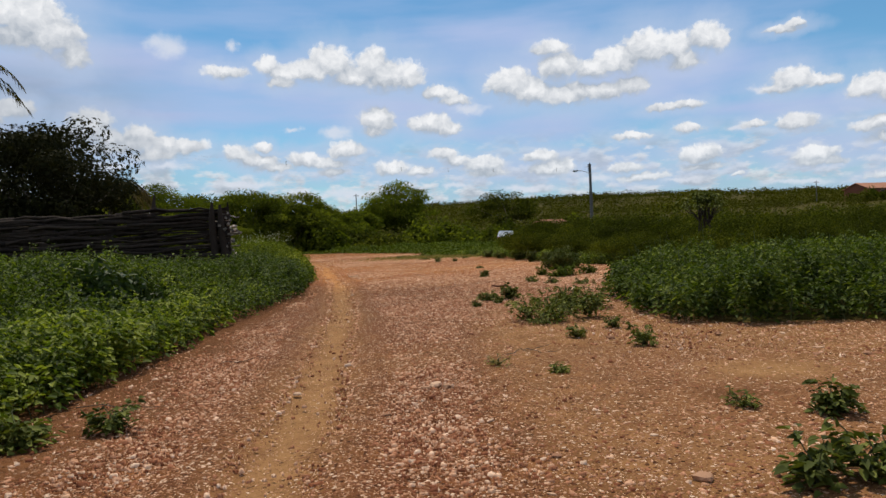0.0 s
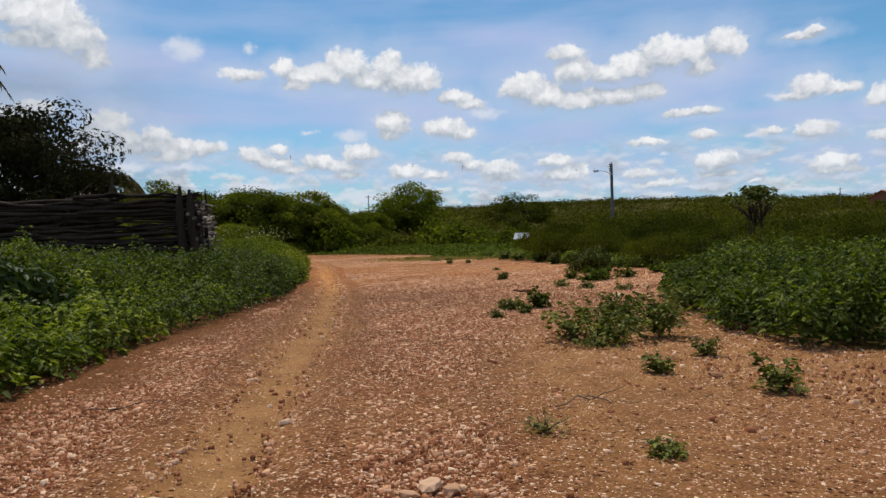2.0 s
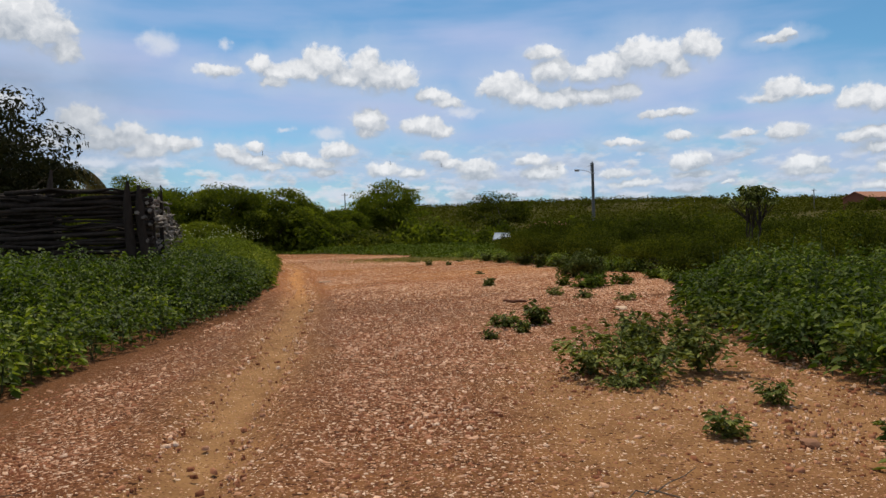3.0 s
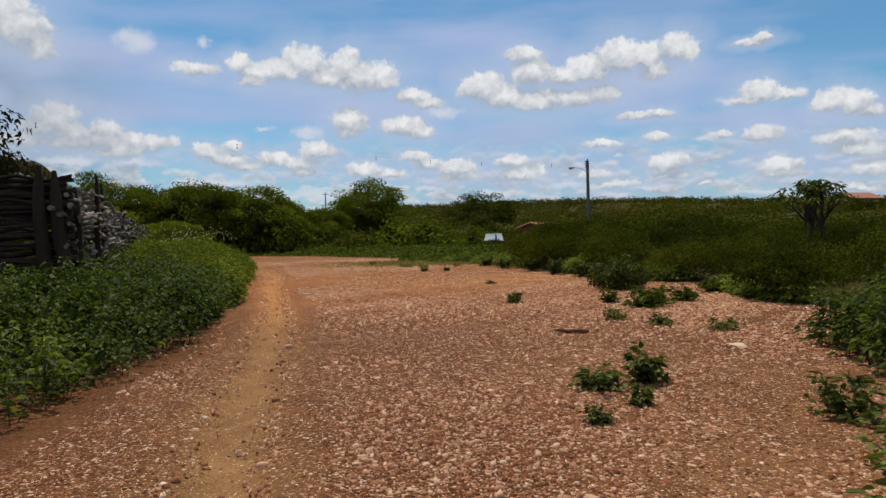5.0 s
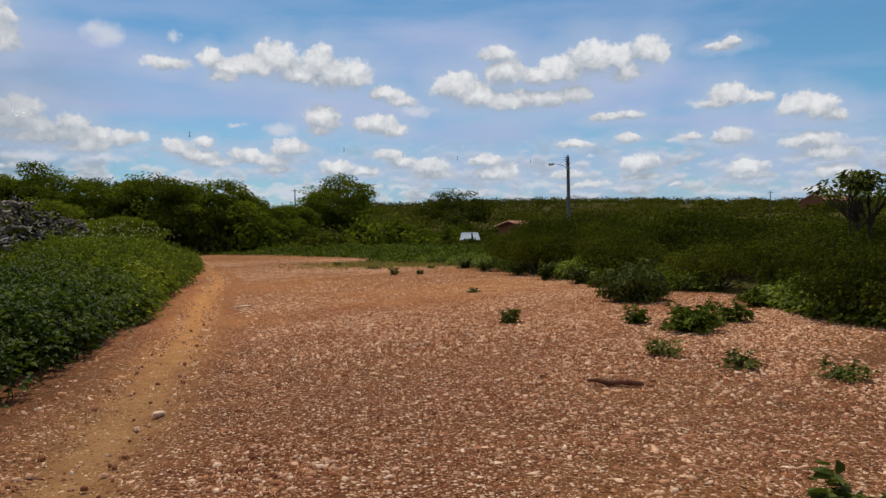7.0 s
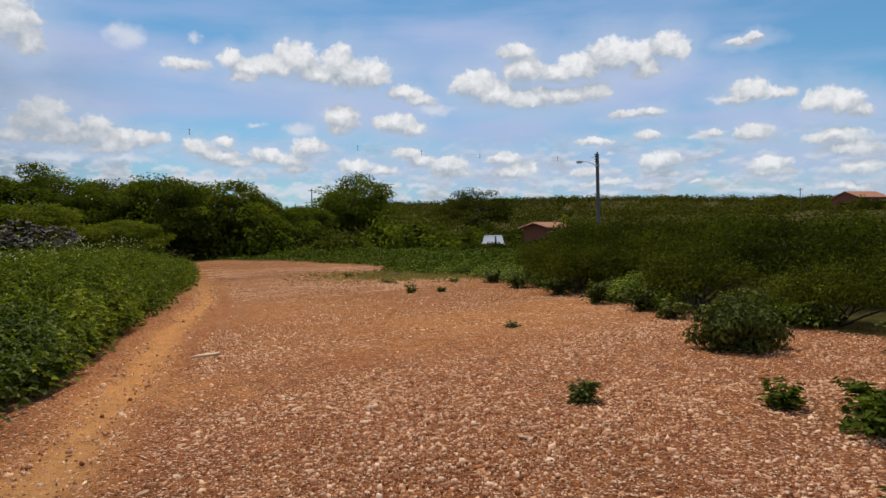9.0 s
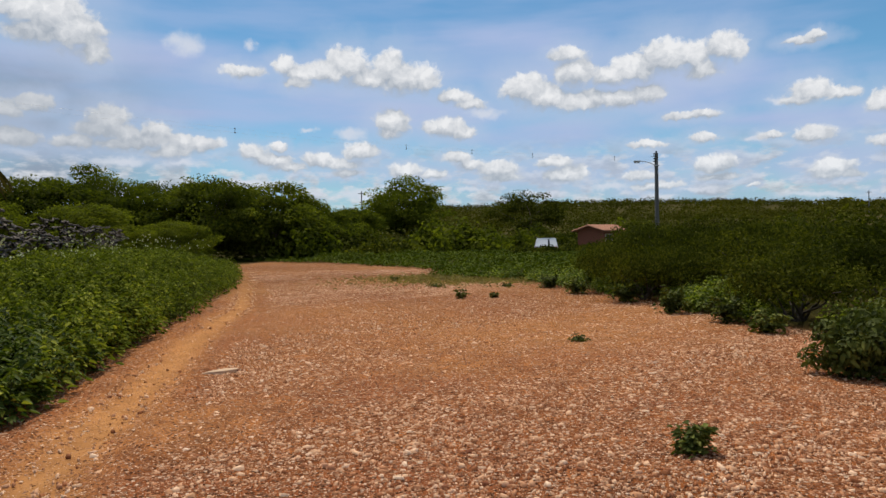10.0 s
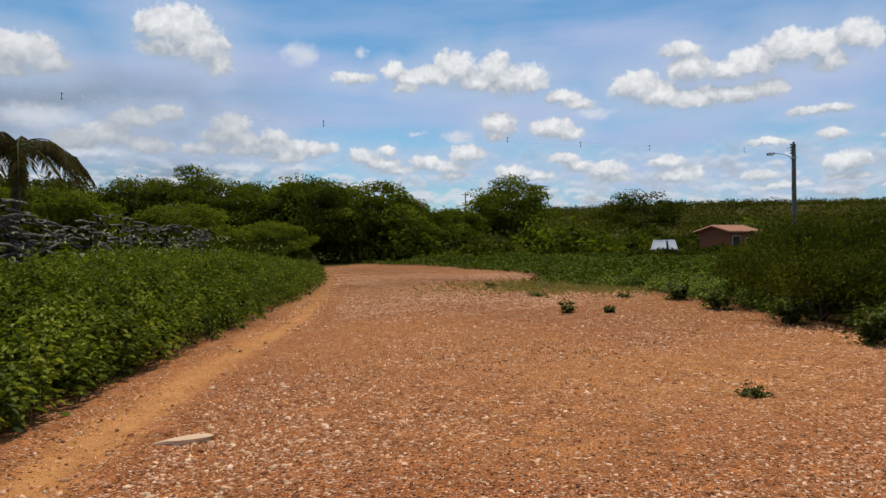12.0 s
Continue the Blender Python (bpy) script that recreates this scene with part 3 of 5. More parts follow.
def make_ground():
    xs, ys = grown_axis(-5.0, 8.0, 0.11, 3200), grown_axis(1.5, 46.0, 0.13, 3200)
    X, Y = np.meshgrid(xs, ys)
    Z = hill(X, Y)
    d = np.abs(X - track_x(Y))
    rut = np.exp(-(d / 0.26) ** 2)
    near = step(90, 60, np.hypot(X, Y))
    Z = Z + near * (wave(X, Y, 0.9) * 0.012 + wave(X, Y, 3.1, 1.0) * 0.006 + wave(X, Y, 9.0, 2.0) * 0.004) - rut * 0.035 * near
    Z += near * 0.03 * np.exp(-((d - 0.48) / 0.15) ** 2)
    edge = np.minimum(X - left_edge(Y), right_edge(Y) - X) + wave(X, Y, 1.7, 3.0) * 0.25
    green = np.where(Y < 74, step(0.05, -0.9, edge), 1.0)
    sand = np.exp(-((d + wave(X, Y, 2.3, 7.0) * 0.09) / 0.40) ** 2) * 0.95
    right_sand = step(0.6, 1.6, X) * step(16.5, 14.0, Y) * (0.58 + wave(X, Y, 1.1, 4.0) * 0.4)
    far_sand = step(20, 30, Y) * (0.40 + wave(X, Y, 0.7, 5.0) * 0.35)
    mid_sand = np.clip(wave(X, Y, 1.3, 6.0) - 0.25, 0, 1) * 0.6
    pocket = np.exp(-((X - 3.6) / 1.1) ** 2 - ((Y - 6.6) / 0.8) ** 2)
    sand = np.clip(np.maximum.reduce((sand, right_sand, far_sand, mid_sand, pocket)), 0, 1)
    nx, ny = len(xs), len(ys)
    i = np.arange(ny - 1)[:, None] * nx + np.arange(nx - 1)[None, :]
    F = np.stack((i, i + 1, i + nx + 1, i + nx), -1).reshape(-1, 4)
    me = mesh_from("ground", np.stack((X, Y, Z), -1).reshape(-1, 3), F, M_GROUND, True)
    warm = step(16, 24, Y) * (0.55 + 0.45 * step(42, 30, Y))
    bank = X - left_edge(Y) + wave(X, Y, 2.6, 8.0) * 0.12
    # dark reddish-brown strip along the foot of the left weeds
    soil_and_shade = 0.85 * step(1.0, 0.25, bank / np.interp(Y, (6, 11), (1.35, 0.75))) * step(22, 17, Y)
    # small dark oval on the open ground
    soil_and_shade = np.maximum(soil_and_shade, 0.75 * np.exp(-(((X - 2.95) / 0.42) ** 2 + ((Y - 5.75) / 0.16) ** 2) ** 2))
    # stony corner: shadows among its dark stones put into the soil colour
    soil_and_shade = np.maximum(soil_and_shade, 0.6 * step(3.2, 4.4, X + wave(X, Y, 2.0, 3.0) * 0.5) * step(13.5, 15.5, Y) * step(23, 20, Y))
    track_in = X - right_edge(Y)
    # darker along the edge of the scrub
    soil_and_shade = np.maximum(soil_and_shade, 0.6 * step(-0.5, -0.05, track_in + wave(X, Y, 2.6, 8.0) * 0.2) * step(24, 28, Y))
    for name, v in (("sand", sand), ("green", green), ("warm", warm), ("soil_and_shade", soil_and_shade)):
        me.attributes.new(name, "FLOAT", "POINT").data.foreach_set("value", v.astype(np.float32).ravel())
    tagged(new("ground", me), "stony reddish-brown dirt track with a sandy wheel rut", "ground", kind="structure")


make_ground()

# ---- gravel ----
def pebbles(name, x, y, size, r, mat, sides=3):
    """Angular chips: each a low block with broken sides and a flat, tilted top."""
    n, small, sides = len(x), sides == 0, max(sides, 3)
    a = r.uniform(0, 2 * np.pi, n)[:, None] + (np.arange(sides) + r.uniform(-0.36, 0.36, (n, sides))) * 2 * np.pi / sides
    long = r.uniform(1.0, 1.5, n)[:, None]
    rim = r.uniform(0.65, 1.25, (n, sides)) * size[:, None]
    turn = r.uniform(0, 2 * np.pi, n)[:, None]
    X, Y = np.cos(a) * rim * long, np.sin(a) * rim / long
    c, s = np.cos(turn), np.sin(turn)
    X, Y = X * c - Y * s, X * s + Y * c
    up = (size * r.uniform(0.18, 0.55, n))[:, None] + X * r.normal(0, 0.16, (n, 1)) + Y * r.normal(0, 0.16, (n, 1))
    k = r.uniform(0.72, 1.0, (n, sides))
    top = np.stack((x[:, None] + X * k, y[:, None] + Y * k, np.maximum(up, 0.002)), -1)
    foot = np.stack((x[:, None] + X, y[:, None] + Y, np.full_like(X, -0.012)), -1)
    if small:
        V = np.concatenate((foot, top[:, :1] * 0.5 + top.mean(1, keepdims=True) * 0.5), 1)
        F = (np.arange(n)[:, None, None] * 4 + np.array(((0, 1, 3), (1, 2, 3), (2, 0, 3)))).reshape(-1, 3)
        return mesh_from(name, V.reshape(-1, 3), F, mat)
    V = np.concatenate((foot, top), 1)
    F = []
    for q in range(sides):
        p = (q + 1) % sides
        F += [(q, p, sides + p), (q, sides + p, sides + q)]
    F += [(sides, sides + q, sides + q + 1) for q in range(1, sides - 1)]
    F = (np.arange(n)[:, None, None] * 2 * sides + np.array(F)).reshape(-1, 3)
    return mesh_from(name, V.reshape(-1, 3), F, mat)


def make_gravel():
    r = np.random.default_rng(11)
    n = 1000000
    y = 2.0 + (r.random(n) ** 1.4) * 50
    x = r.uniform(-4.6, 9.5, n) - np.clip(y - 30, 0, 30) * 0.33
    ok = (x > left_edge(y) - 0.2) & (x < right_edge(y) + 0.3)
    d = np.abs(x - track_x(y))
    dens = 1 - 0.97 * np.exp(-(d / 0.33) ** 4)
    dens *= np.where((x > 0.9) & (y < 11), 0.36 + wave(x, y, 1.1, 0.5) * 0.3, np.where(y > 16, np.clip(0.58 + wave(x, y, 0.6, 1.0) * 0.8, 0.2, 1), 1.0))
    dens *= np.where(y > 22, 0.9, 1.0) * (0.12 + 0.88 * step(0.15, np.interp(y, (7, 11), (1.3, 0.6)), x - left_edge(y) + wave(x, y, 2.6, 8.0) * 0.2)) * np.clip(0.66 + wave(x * 2.2, y * 0.5, 1.0, 9.0) * 0.40 + wave(x, y, 0.8, 5.0) * 0.30 + wave(x, y, 3.4, 2.0) * 0.35, 0.10, 1)
    dens *= 1 - 0.9 * np.exp(-((x - 3.6) / 1.1) ** 2 - ((y - 6.6) / 0.8) ** 2)
    dens = np.where((x > 3.6) & (y > 14) & (y < 22), 1.0, dens)
    ok &= r.random(n) < dens
    x, y = x[ok][:290000], y[ok][:290000]
    size = np.clip(np.exp(r.normal(np.log(0.0102), 0.42, len(x))), 0.0055, 0.027) * (1 + 0.15 * step(9, 18, y))
    far = y + r.normal(0, 2.0, len(y)) > 18.5
    grain = np.digitize(size, (0.0098, 0.020))
    for pick, mat, label in ((~far, M_GRAVEL, "loose reddish quartz gravel scattered over the dirt track"), (far, M_CHIPS, "loose tan stone chips scattered over the dirt track")):
        base = tagged(new("gravel"), label, "gravel", kind="stuff")
        for some, sides in ((pick & (grain == 0), 0), (pick & (grain == 1), 3), (pick & (grain == 2), 4)):
            tagged(child("chips", pebbles("chips", x[some], y[some], size[some], r, mat, sides), base), kind="stuff")


make_gravel()

# ---- beds of waist-high weeds ----
def weed_plants(x, y, h, per, r, leaf=0.09, spread=0.17, lo=0.02):
    """Leaves of upright weeds: whorls up a stem, largest in the upper half, hanging a little."""
    n = len(x)
    cnt = np.maximum(6, (per * h / h.mean()).astype(int))
    idx = np.repeat(np.arange(n), cnt)
    t = lo + (1 - lo) * r.random(len(idx)) ** 0.62
    a = r.uniform(0, 2 * np.pi, len(idx))
    out = spread * (1.12 - t * 0.75) * r.uniform(0.15, 1.0, len(idx))
    lean = r.normal(0, 0.12, (n, 2))
    H = h[idx] * t
    P = np.stack((x[idx] + lean[idx, 0] * H + np.cos(a) * out, y[idx] + lean[idx, 1] * H + np.sin(a) * out, H), 1)
    D = np.stack((np.cos(a), np.sin(a), r.uniform(-0.3, 0.35, len(idx))), 1)
    L = leaf * r.uniform(0.6, 1.25, len(idx)) * (1.1 - 0.35 * t)
    return P, D, L, L * r.uniform(0.55, 0.8, len(idx))


def weed_stems(x, y, h, r, rad=0.006):
    runs = []
    for i in range(len(x)):
        a = (x[i], y[i], -0.02)
        b = (x[i] + r.normal(0, 0.06), y[i] + r.normal(0, 0.06), h[i])
        runs.append((bend(a, b, r, 0.012, 3), (rad, rad * 0.8, rad * 0.35)))
    return runs


def fill_bed(name, label, x, y, h, r, per=46, leaf=0.09, spread=0.17, fine=None, mat=None):
    mat = mat or M_BED
    base = new(name)
    tagged(base, label, "weeds", kind="stuff")
    rest = np.ones(len(x), bool) if fine is None else ~fine
    if not rest.all():
        Pf, Df, Lf, Wf = weed_plants(x[fine], y[fine], h[fine], per, r, leaf, spread)
        child("near_foliage", leaves("near_foliage", Pf, Df, Lf, Wf, mat, r, True, 0.3), base)
    P, D, L, W = weed_plants(x[rest], y[rest], h[rest], per, r, leaf, spread)
    child("foliage", leaves("foliage", P, D, L, W, mat, r, False, 0.3), base)
    some = r.random(len(x)) < 0.5
    child("stalk", tube_mesh("stalk", weed_stems(x[some], y[some], h[some] * 0.9, r), M_STEM, 3), base)
    return base


def fence_x(y):
    """The fence that runs along the track, past the corner."""
    return np.interp(y, (19.0, 50.0), (-4.85, -15.0))


def make_left_bed():
    r = np.random.default_rng(21)
    n = 5200
    y = r.uniform(1.2, 18.8, n)
    x = left_edge(y) + wave(y, y * 0.3, 1.1) * 0.13 - (r.random(n) ** 1.25) * 12.5
    depth = left_edge(y) - x
    reach = np.interp(y, (6, 16), (4.8, 1.7))
    h = r.uniform(0.38, 0.64, n) + 0.72 * step(0.15, 1.0, depth / reach) + wave(x, y, 1.4, 2.0) * 0.10 + wave(x, y, 3.7, 4.0) * 0.07 + (r.random(n) < 0.06) * r.uniform(0.08, 0.28, n) - 0.16 * step(0.35, 0.0, depth) - 0.20 * step(0.9, 1.8, depth) * step(12.5, 15.0, y) * step(6.0, 4.0, depth)
    keep = (depth > 4) | (r.random(n) < 0.98)
    keep &= (np.hypot(x + 4.75, y - 11.8) > 0.85) & (np.hypot(x + 7.3, y - 13.0) > 0.8)
    x, y, h, depth = x[keep], y[keep], h[keep], depth[keep]
    first = y + r.normal(0, 0.8, len(y)) < 16.0
    for some, label, mat in ((first, "dense green broad-leaved weeds beside the dirt track", M_BED), (~first, "dense deep green weeds below the stick fence", M_DEEP)):
        fill_bed("weed_bed", label, x[some], y[some], h[some], r, 42, 0.086, 0.18, ((depth < 1.0) & (y < 12))[some], mat)
    n = 4300
    y = 18.6 + r.random(n) ** 1.15 * 33.4
    wide = left_edge(y) - fence_x(y) + 0.2
    x = left_edge(y) + wave(y, y * 0.3, 1.1) * 0.13 - r.random(n) ** 1.1 * wide
    depth = left_edge(y) - x
    h = r.uniform(0.50, 0.72, n) + np.interp(y, (18, 24, 31), (0.15, 0.40, 0.72)) * step(0.1, 1.8, depth) * step(52, 36, y) + (r.random(n) < 0.06) * r.uniform(0.1, 0.3, n) + wave(x, y, 1.1, 3.0) * 0.08 - 0.22 * step(0.4, 0.0, depth)
    near = y + r.normal(0, 1.0, len(y)) < 24.3
    for some, label, mat in ((near, "deep green weeds along the stick fence", M_DEEP), (~near, "tall yellowish weeds with pale seed heads along the stick fence", M_TALL)):
        fill_bed("weed_bed", label, x[some], y[some], h[some], r, 34, 0.096, 0.19, ((depth < 0.8) & (y > 22) & (y < 29))[some], mat)
    # pale seed heads over the tall weeds
    m = 170
    ys = r.uniform(24, 40, m)
    xs = left_edge(ys) - r.uniform(0.6, 3.0, m)
    P = np.stack((xs, ys, r.uniform(1.35, 1.75, m)), 1)
    tagged(new("seed_heads", leaves("seed_heads", np.repeat(P, 3, 0), random_ways(r, m * 3), np.full(m * 3, 0.035), np.full(m * 3, 0.03), M_FLOWER, r)),
           "pale seed heads above the weeds by the fence", "flowers", kind="stuff")


make_left_bed()


def make_right_bed():
    r = np.random.default_rng(23)
    n = 1500
    y = r.uniform(8.5, 17.0, n)
    x = right_edge(y) - 0.10 + r.random(n) ** 1.1 * 7.5
    front = np.interp(x, (4.0, 5.2, 7.0, 12.0), (9.75, 9.2, 8.7, 8.4))
    ok = (y > front + wave(x, x, 2.3) * 0.18) & (y < 16.6 - 0.12 * np.abs(x - 6))
    x, y, front = x[ok], y[ok], front[ok]
    inside = np.minimum(x - right_edge(y) + 0.2, y - front)
    h = r.uniform(0.48, 0.92, len(x)) * (0.62 + 0.50 * step(0.0, 1.6, inside)) + wave(x, y, 1.9) * 0.12 + wave(x, y, 4.1, 2.0) * 0.08
    fill_bed("weed_bed", "bushy green weeds on the stony open ground", x, y, h, r, 44, 0.088, 0.2, inside < 0.8, M_BUSHY)
    # thin upright flower stalks that stand over them
    runs = []
    for _ in range(70):
        i = r.integers(len(x))
        runs.append((bend((x[i], y[i], h[i] * 0.7), (x[i] + r.normal(0, 0.05), y[i] + r.normal(0, 0.05), h[i] + r.uniform(0.1, 0.3)), r, 0.01, 3), (0.005, 0.004, 0.008)))
    tagged(new("flower_stalks", tube_mesh("flower_stalks", runs, M_STEM, 3)), "thin green flower stalks above bushy weeds", "flowers", kind="stuff")


make_right_bed()


def make_crop():
    """Low creeping greenery past the end of the open ground."""
    r = np.random.default_rng(25)
    n = 16000
    y = r.uniform(40.5, 74, n)
    x = r.uniform(-22, 26, n)
    ok = (x > right_edge(y) - 0.3 + wave(x, y, 0.8) * 0.7) & (x < 10 + (y - 40) * 0.35)
    x, y = x[ok], y[ok]
    h = 0.16 + 0.42 * step(0.5, 6.0, x - right_edge(y)) + np.clip(wave(x, y, 0.9, 1.0), 0, 1) * 0.22
    per = 4
    i = np.repeat(np.arange(len(x)), per)
    P = np.stack((x[i] + r.normal(0, 0.22, len(i)), y[i] + r.normal(0, 0.22, len(i)), h[i] * r.uniform(0.3, 1.0, len(i))), 1)
    L = r.uniform(0.13, 0.27, len(i))
    tagged(new("creepers", leaves("creepers", P, random_ways(r, len(i), 0.4, 0.15), L, L * 0.7, M_CROP, r)),
           "low bright green creepers covering flat ground", "plants", kind="stuff")
    n = 8000
    x, y = r.normal(2.1, 2.1, n), r.normal(42.8, 1.7, n)
    L = r.uniform(0.10, 0.24, n)
    tagged(new("dry_grass", leaves("dry_grass", np.stack((x, y, np.zeros(n)), 1), random_ways(r, n, 0.3, 0.9), L, L * 0.16, M_DRY, r)),
           "yellowish dry grass at the edge of the track", "grass", kind="stuff")


make_crop()


# ---- single plants ----
def weed(x, y, h, wide, label, r, leaf=0.06, stems=7, per=16, mat=None, kind="weed"):
    """A low spreading weed: thin stems from one root, leaves along them."""
    stems, per, leaf = int(stems * 1.3), int(per * 1.35), leaf * 1.08
    base = new(kind)
    base.location = (x, y, 0)
    tagged(base, label, "weed", "weeds on the track")
    runs, P, D = [], [], []
    for s in range(stems):
        a = 2 * math.pi * (s + r.uniform(-0.3, 0.3)) / stems
        reach = wide * r.uniform(0.25, 0.85)
        tip = np.array((math.cos(a) * reach, math.sin(a) * reach, h * r.uniform(0.25, 1.05)))
        line = bend((0, 0, -0.01), tip, r, 0.02, 5)
        line[1:4, 2] += h * 0.12
        runs.append((line, (0.006, 0.005, 0.004, 0.003, 0.002)))
        for k in range(per):
            t = r.uniform(0.12, 1.0) * 3.99
            i = int(t)
            P.append(line[i] * (1 - t + i) + line[i + 1] * (t - i) + r.normal(0, 0.018, 3))
            D.append((math.cos(a) + r.normal(0, 0.8), math.sin(a) + r.normal(0, 0.8), r.uniform(-0.2, 0.6)))
    P, D = np.array(P), np.array(D)
    m = stems * 6
    a, q = r.uniform(0, 2 * np.pi, m), wide * np.sqrt(r.random(m)) * 0.8
    P = np.concatenate((P, np.stack((np.cos(a) * q, np.sin(a) * q, r.uniform(0.02, 0.45, m) * h), 1)))
    D = np.concatenate((D, random_ways(r, m, 0.4, 0.2)))
    L = leaf * r.uniform(0.6, 1.25, len(P))
    for run in runs:
        child("stem", tube_mesh("stem", [run], M_STEM, 4), base)
    child("foliage", leaves("foliage", P, D, L, L * r.uniform(0.5, 0.75, len(P)), mat or M_WEED, r, True), base)
    return base


def make_weeds():
    r = np.random.default_rng(31)
    low = "small green weed growing in stony dirt"
    tuft = "leafy green weed clump on the open dirt"
    weed(2.0, 10.85, 0.42, 0.4, tuft, r, 0.065, 10, 20), weed(2.42, 10.55, 0.28, 0.45, tuft, r, 0.06, 9, 20), weed(2.92, 10.8, 0.52, 0.42, tuft, r, 0.065, 12, 22)
    weed(2.35, 11.2, 0.48, 0.4, tuft, r, 0.06, 8, 18), weed(2.15, 10.35, 0.14, 0.3, low, r, 0.045, 8, 14)
    weed(2.75, 11.5, 0.40, 0.3, tuft, r, 0.06, 8, 18), weed(3.3, 12.0, 0.42, 0.35, tuft, r, 0.06, 9, 20)
    weed(2.33, 8.96, 0.16, 0.14, low, r, 0.045, 7, 14), weed(2.98, 9.65, 0.2, 0.14, low, r, 0.04), weed(2.94, 8.2, 0.24, 0.2, low, r, 0.055, 8, 12)
    weed(2.8, 5.35, 0.1, 0.16, low, r, 0.04, 7, 8), weed(3.3, 5.05, 0.22, 0.22, tuft, r, 0.065, 8, 15)
    weed(2.46, 3.78, 0.27, 0.22, "broad-leaved green weed with drooping leaves", r, 0.08, 6, 10), weed(2.8, 3.85, 0.36, 0.26, "broad-leaved green weed with drooping leaves", r, 0.08, 7, 10)
    weed(-1.85, 5.5, 0.2, 0.25, low, r, 0.06, 8, 14), weed(-2.35, 5.2, 0.26, 0.3, low, r, 0.075, 9, 16), weed(-2.5, 4.3, 0.3, 0.3, low, r, 0.08, 9, 16)
    weed(1.66, 14.05, 0.16, 0.3, low, r, 0.06, 9, 18), weed(2.1, 14.2, 0.32, 0.22, tuft, r, 0.075, 9, 18), weed(1.8, 13.5, 0.12, 0.12, low, r, 0.045), weed(1.36, 13.05, 0.09, 0.12, low, r, 0.04)
    weed(3.0, 12.9, 0.3, 0.28, tuft, r, 0.07), weed(2.75, 11.9, 0.32, 0.3, tuft, r, 0.08), weed(1.75, 6.9, 0.06, 0.14, low, r, 0.03), weed(1.2, 7.35, 0.1, 0.16, "sparse dry weed in the dirt", r, 0.03, 7, 5, M_DRY)
    weed(2.16, 21.5, 0.2, 0.18, low, r, 0.055, 9, 18), weed(0.86, 34.3, 0.26, 0.2, low, r, 0.07), weed(2.4, 26.8, 0.08, 0.2, low, r, 0.04), weed(-1.35, 42.1, 0.14, 0.2, low, r, 0.06)
    weed(0.2, 38.5, 0.12, 0.3, low, r, 0.05), weed(2.4, 38.2, 0.12, 0.3, low, r, 0.05), weed(1.7, 34.4, 0.14, 0.15, low, r, 0.06)
    pale = "yellowish-green leafy weed mat on stones"
    weed(4.2, 20.1, 0.26, 0.45, pale, r, 0.085, 13, 20, M_CROP), weed(4.55, 20.65, 0.3, 0.45, pale, r, 0.085, 12, 20, M_CROP), weed(3.85, 21.0, 0.26, 0.22, pale, r, 0.07, 8, 16, M_CROP)
    weed(5.2, 20.9, 0.3, 0.35, pale, r, 0.07, 10, 18, M_CROP), weed(3.2, 18.6, 0.16, 0.25, low, r, 0.05), weed(3.6, 17.8, 0.16, 0.25, low, r, 0.05), weed(4.2, 17.2, 0.14, 0.3, low, r, 0.05)
    weed(5.3, 28.6, 0.5, 0.42, tuft, r, 0.085, 12, 24), weed(4.9, 30.2, 0.5, 0.4, tuft, r, 0.085, 12, 24), weed(6.1, 31.0, 0.5, 0.45, tuft, r, 0.09, 12, 24), weed(4.6, 32.6, 0.5, 0.45, tuft, r, 0.09, 12, 24)
    weed(4.0, 35.2, 0.45, 0.45, tuft, r, 0.09, 12, 24), weed(3.6, 37.4, 0.45, 0.5, tuft, r, 0.09, 12, 24), weed(5.4, 27.3, 0.35, 0.35, tuft, r, 0.08, 10, 20)
    weed(6.6, 22.7, 0.3, 0.4, pale, r, 0.08, 11, 18, M_CROP), weed(6.9, 23.3, 0.35, 0.4, tuft, r, 0.08, 11, 18)


make_weeds()


def bushy(name, x, y, h, wide, label, category, r, n, leaf, mat, limbs=9, hollow=0.35, lift=0.15, group="", ratio=0.6, lumps=26, fine=False, base_cut=0.08, shell=0.45, tier=0.75):
    """A shrub: stems from the root that fork into a lumpy crown of leaves reaching near the ground."""
    base = new(name)
    base.location = (x, y, float(hill(np.array(x), np.array(y))))
    tagged(base, label, category, group)
    c = random_ways(r, lumps, 0.9, lift)
    c[:, 2] = np.abs(c[:, 2]) * r.uniform(0.3, 1.0, lumps)
    k = r.uniform(hollow, 1.0, lumps)[:, None]
    C = c * k * (wide * 0.82, wide * 0.82, h * (0.88 - base_cut))
    C[:, 2] += h * base_cut
    size = r.uniform(0.18, 0.34, lumps) * wide
    pick = r.integers(0, lumps, n)
    off = random_ways(r, n) * (r.random(n) ** shell)[:, None] * size[pick, None]
    P = C[pick] + off * (1.15, 1.15, tier)
    P[:, 2] = np.maximum(P[:, 2], 0.02)
    D, face = on_clump(off, r)
    L = leaf * r.uniform(0.6, 1.3, n)
    runs = []
    for i in range(min(limbs, lumps)):
        tip = C[i]
        runs.append((bend((r.normal(0, 0.04), r.normal(0, 0.04), -0.02), tip, r, 0.04 * wide, 5), np.linspace(0.022, 0.005, 5) * (0.5 + wide * 0.6)))
    child("stalk", tube_mesh("stalk", runs, M_BARK, 4), base)
    child("foliage", leaves("foliage", P, D, L, L * ratio, mat, r, fine, 0.2, face), base)
    return base


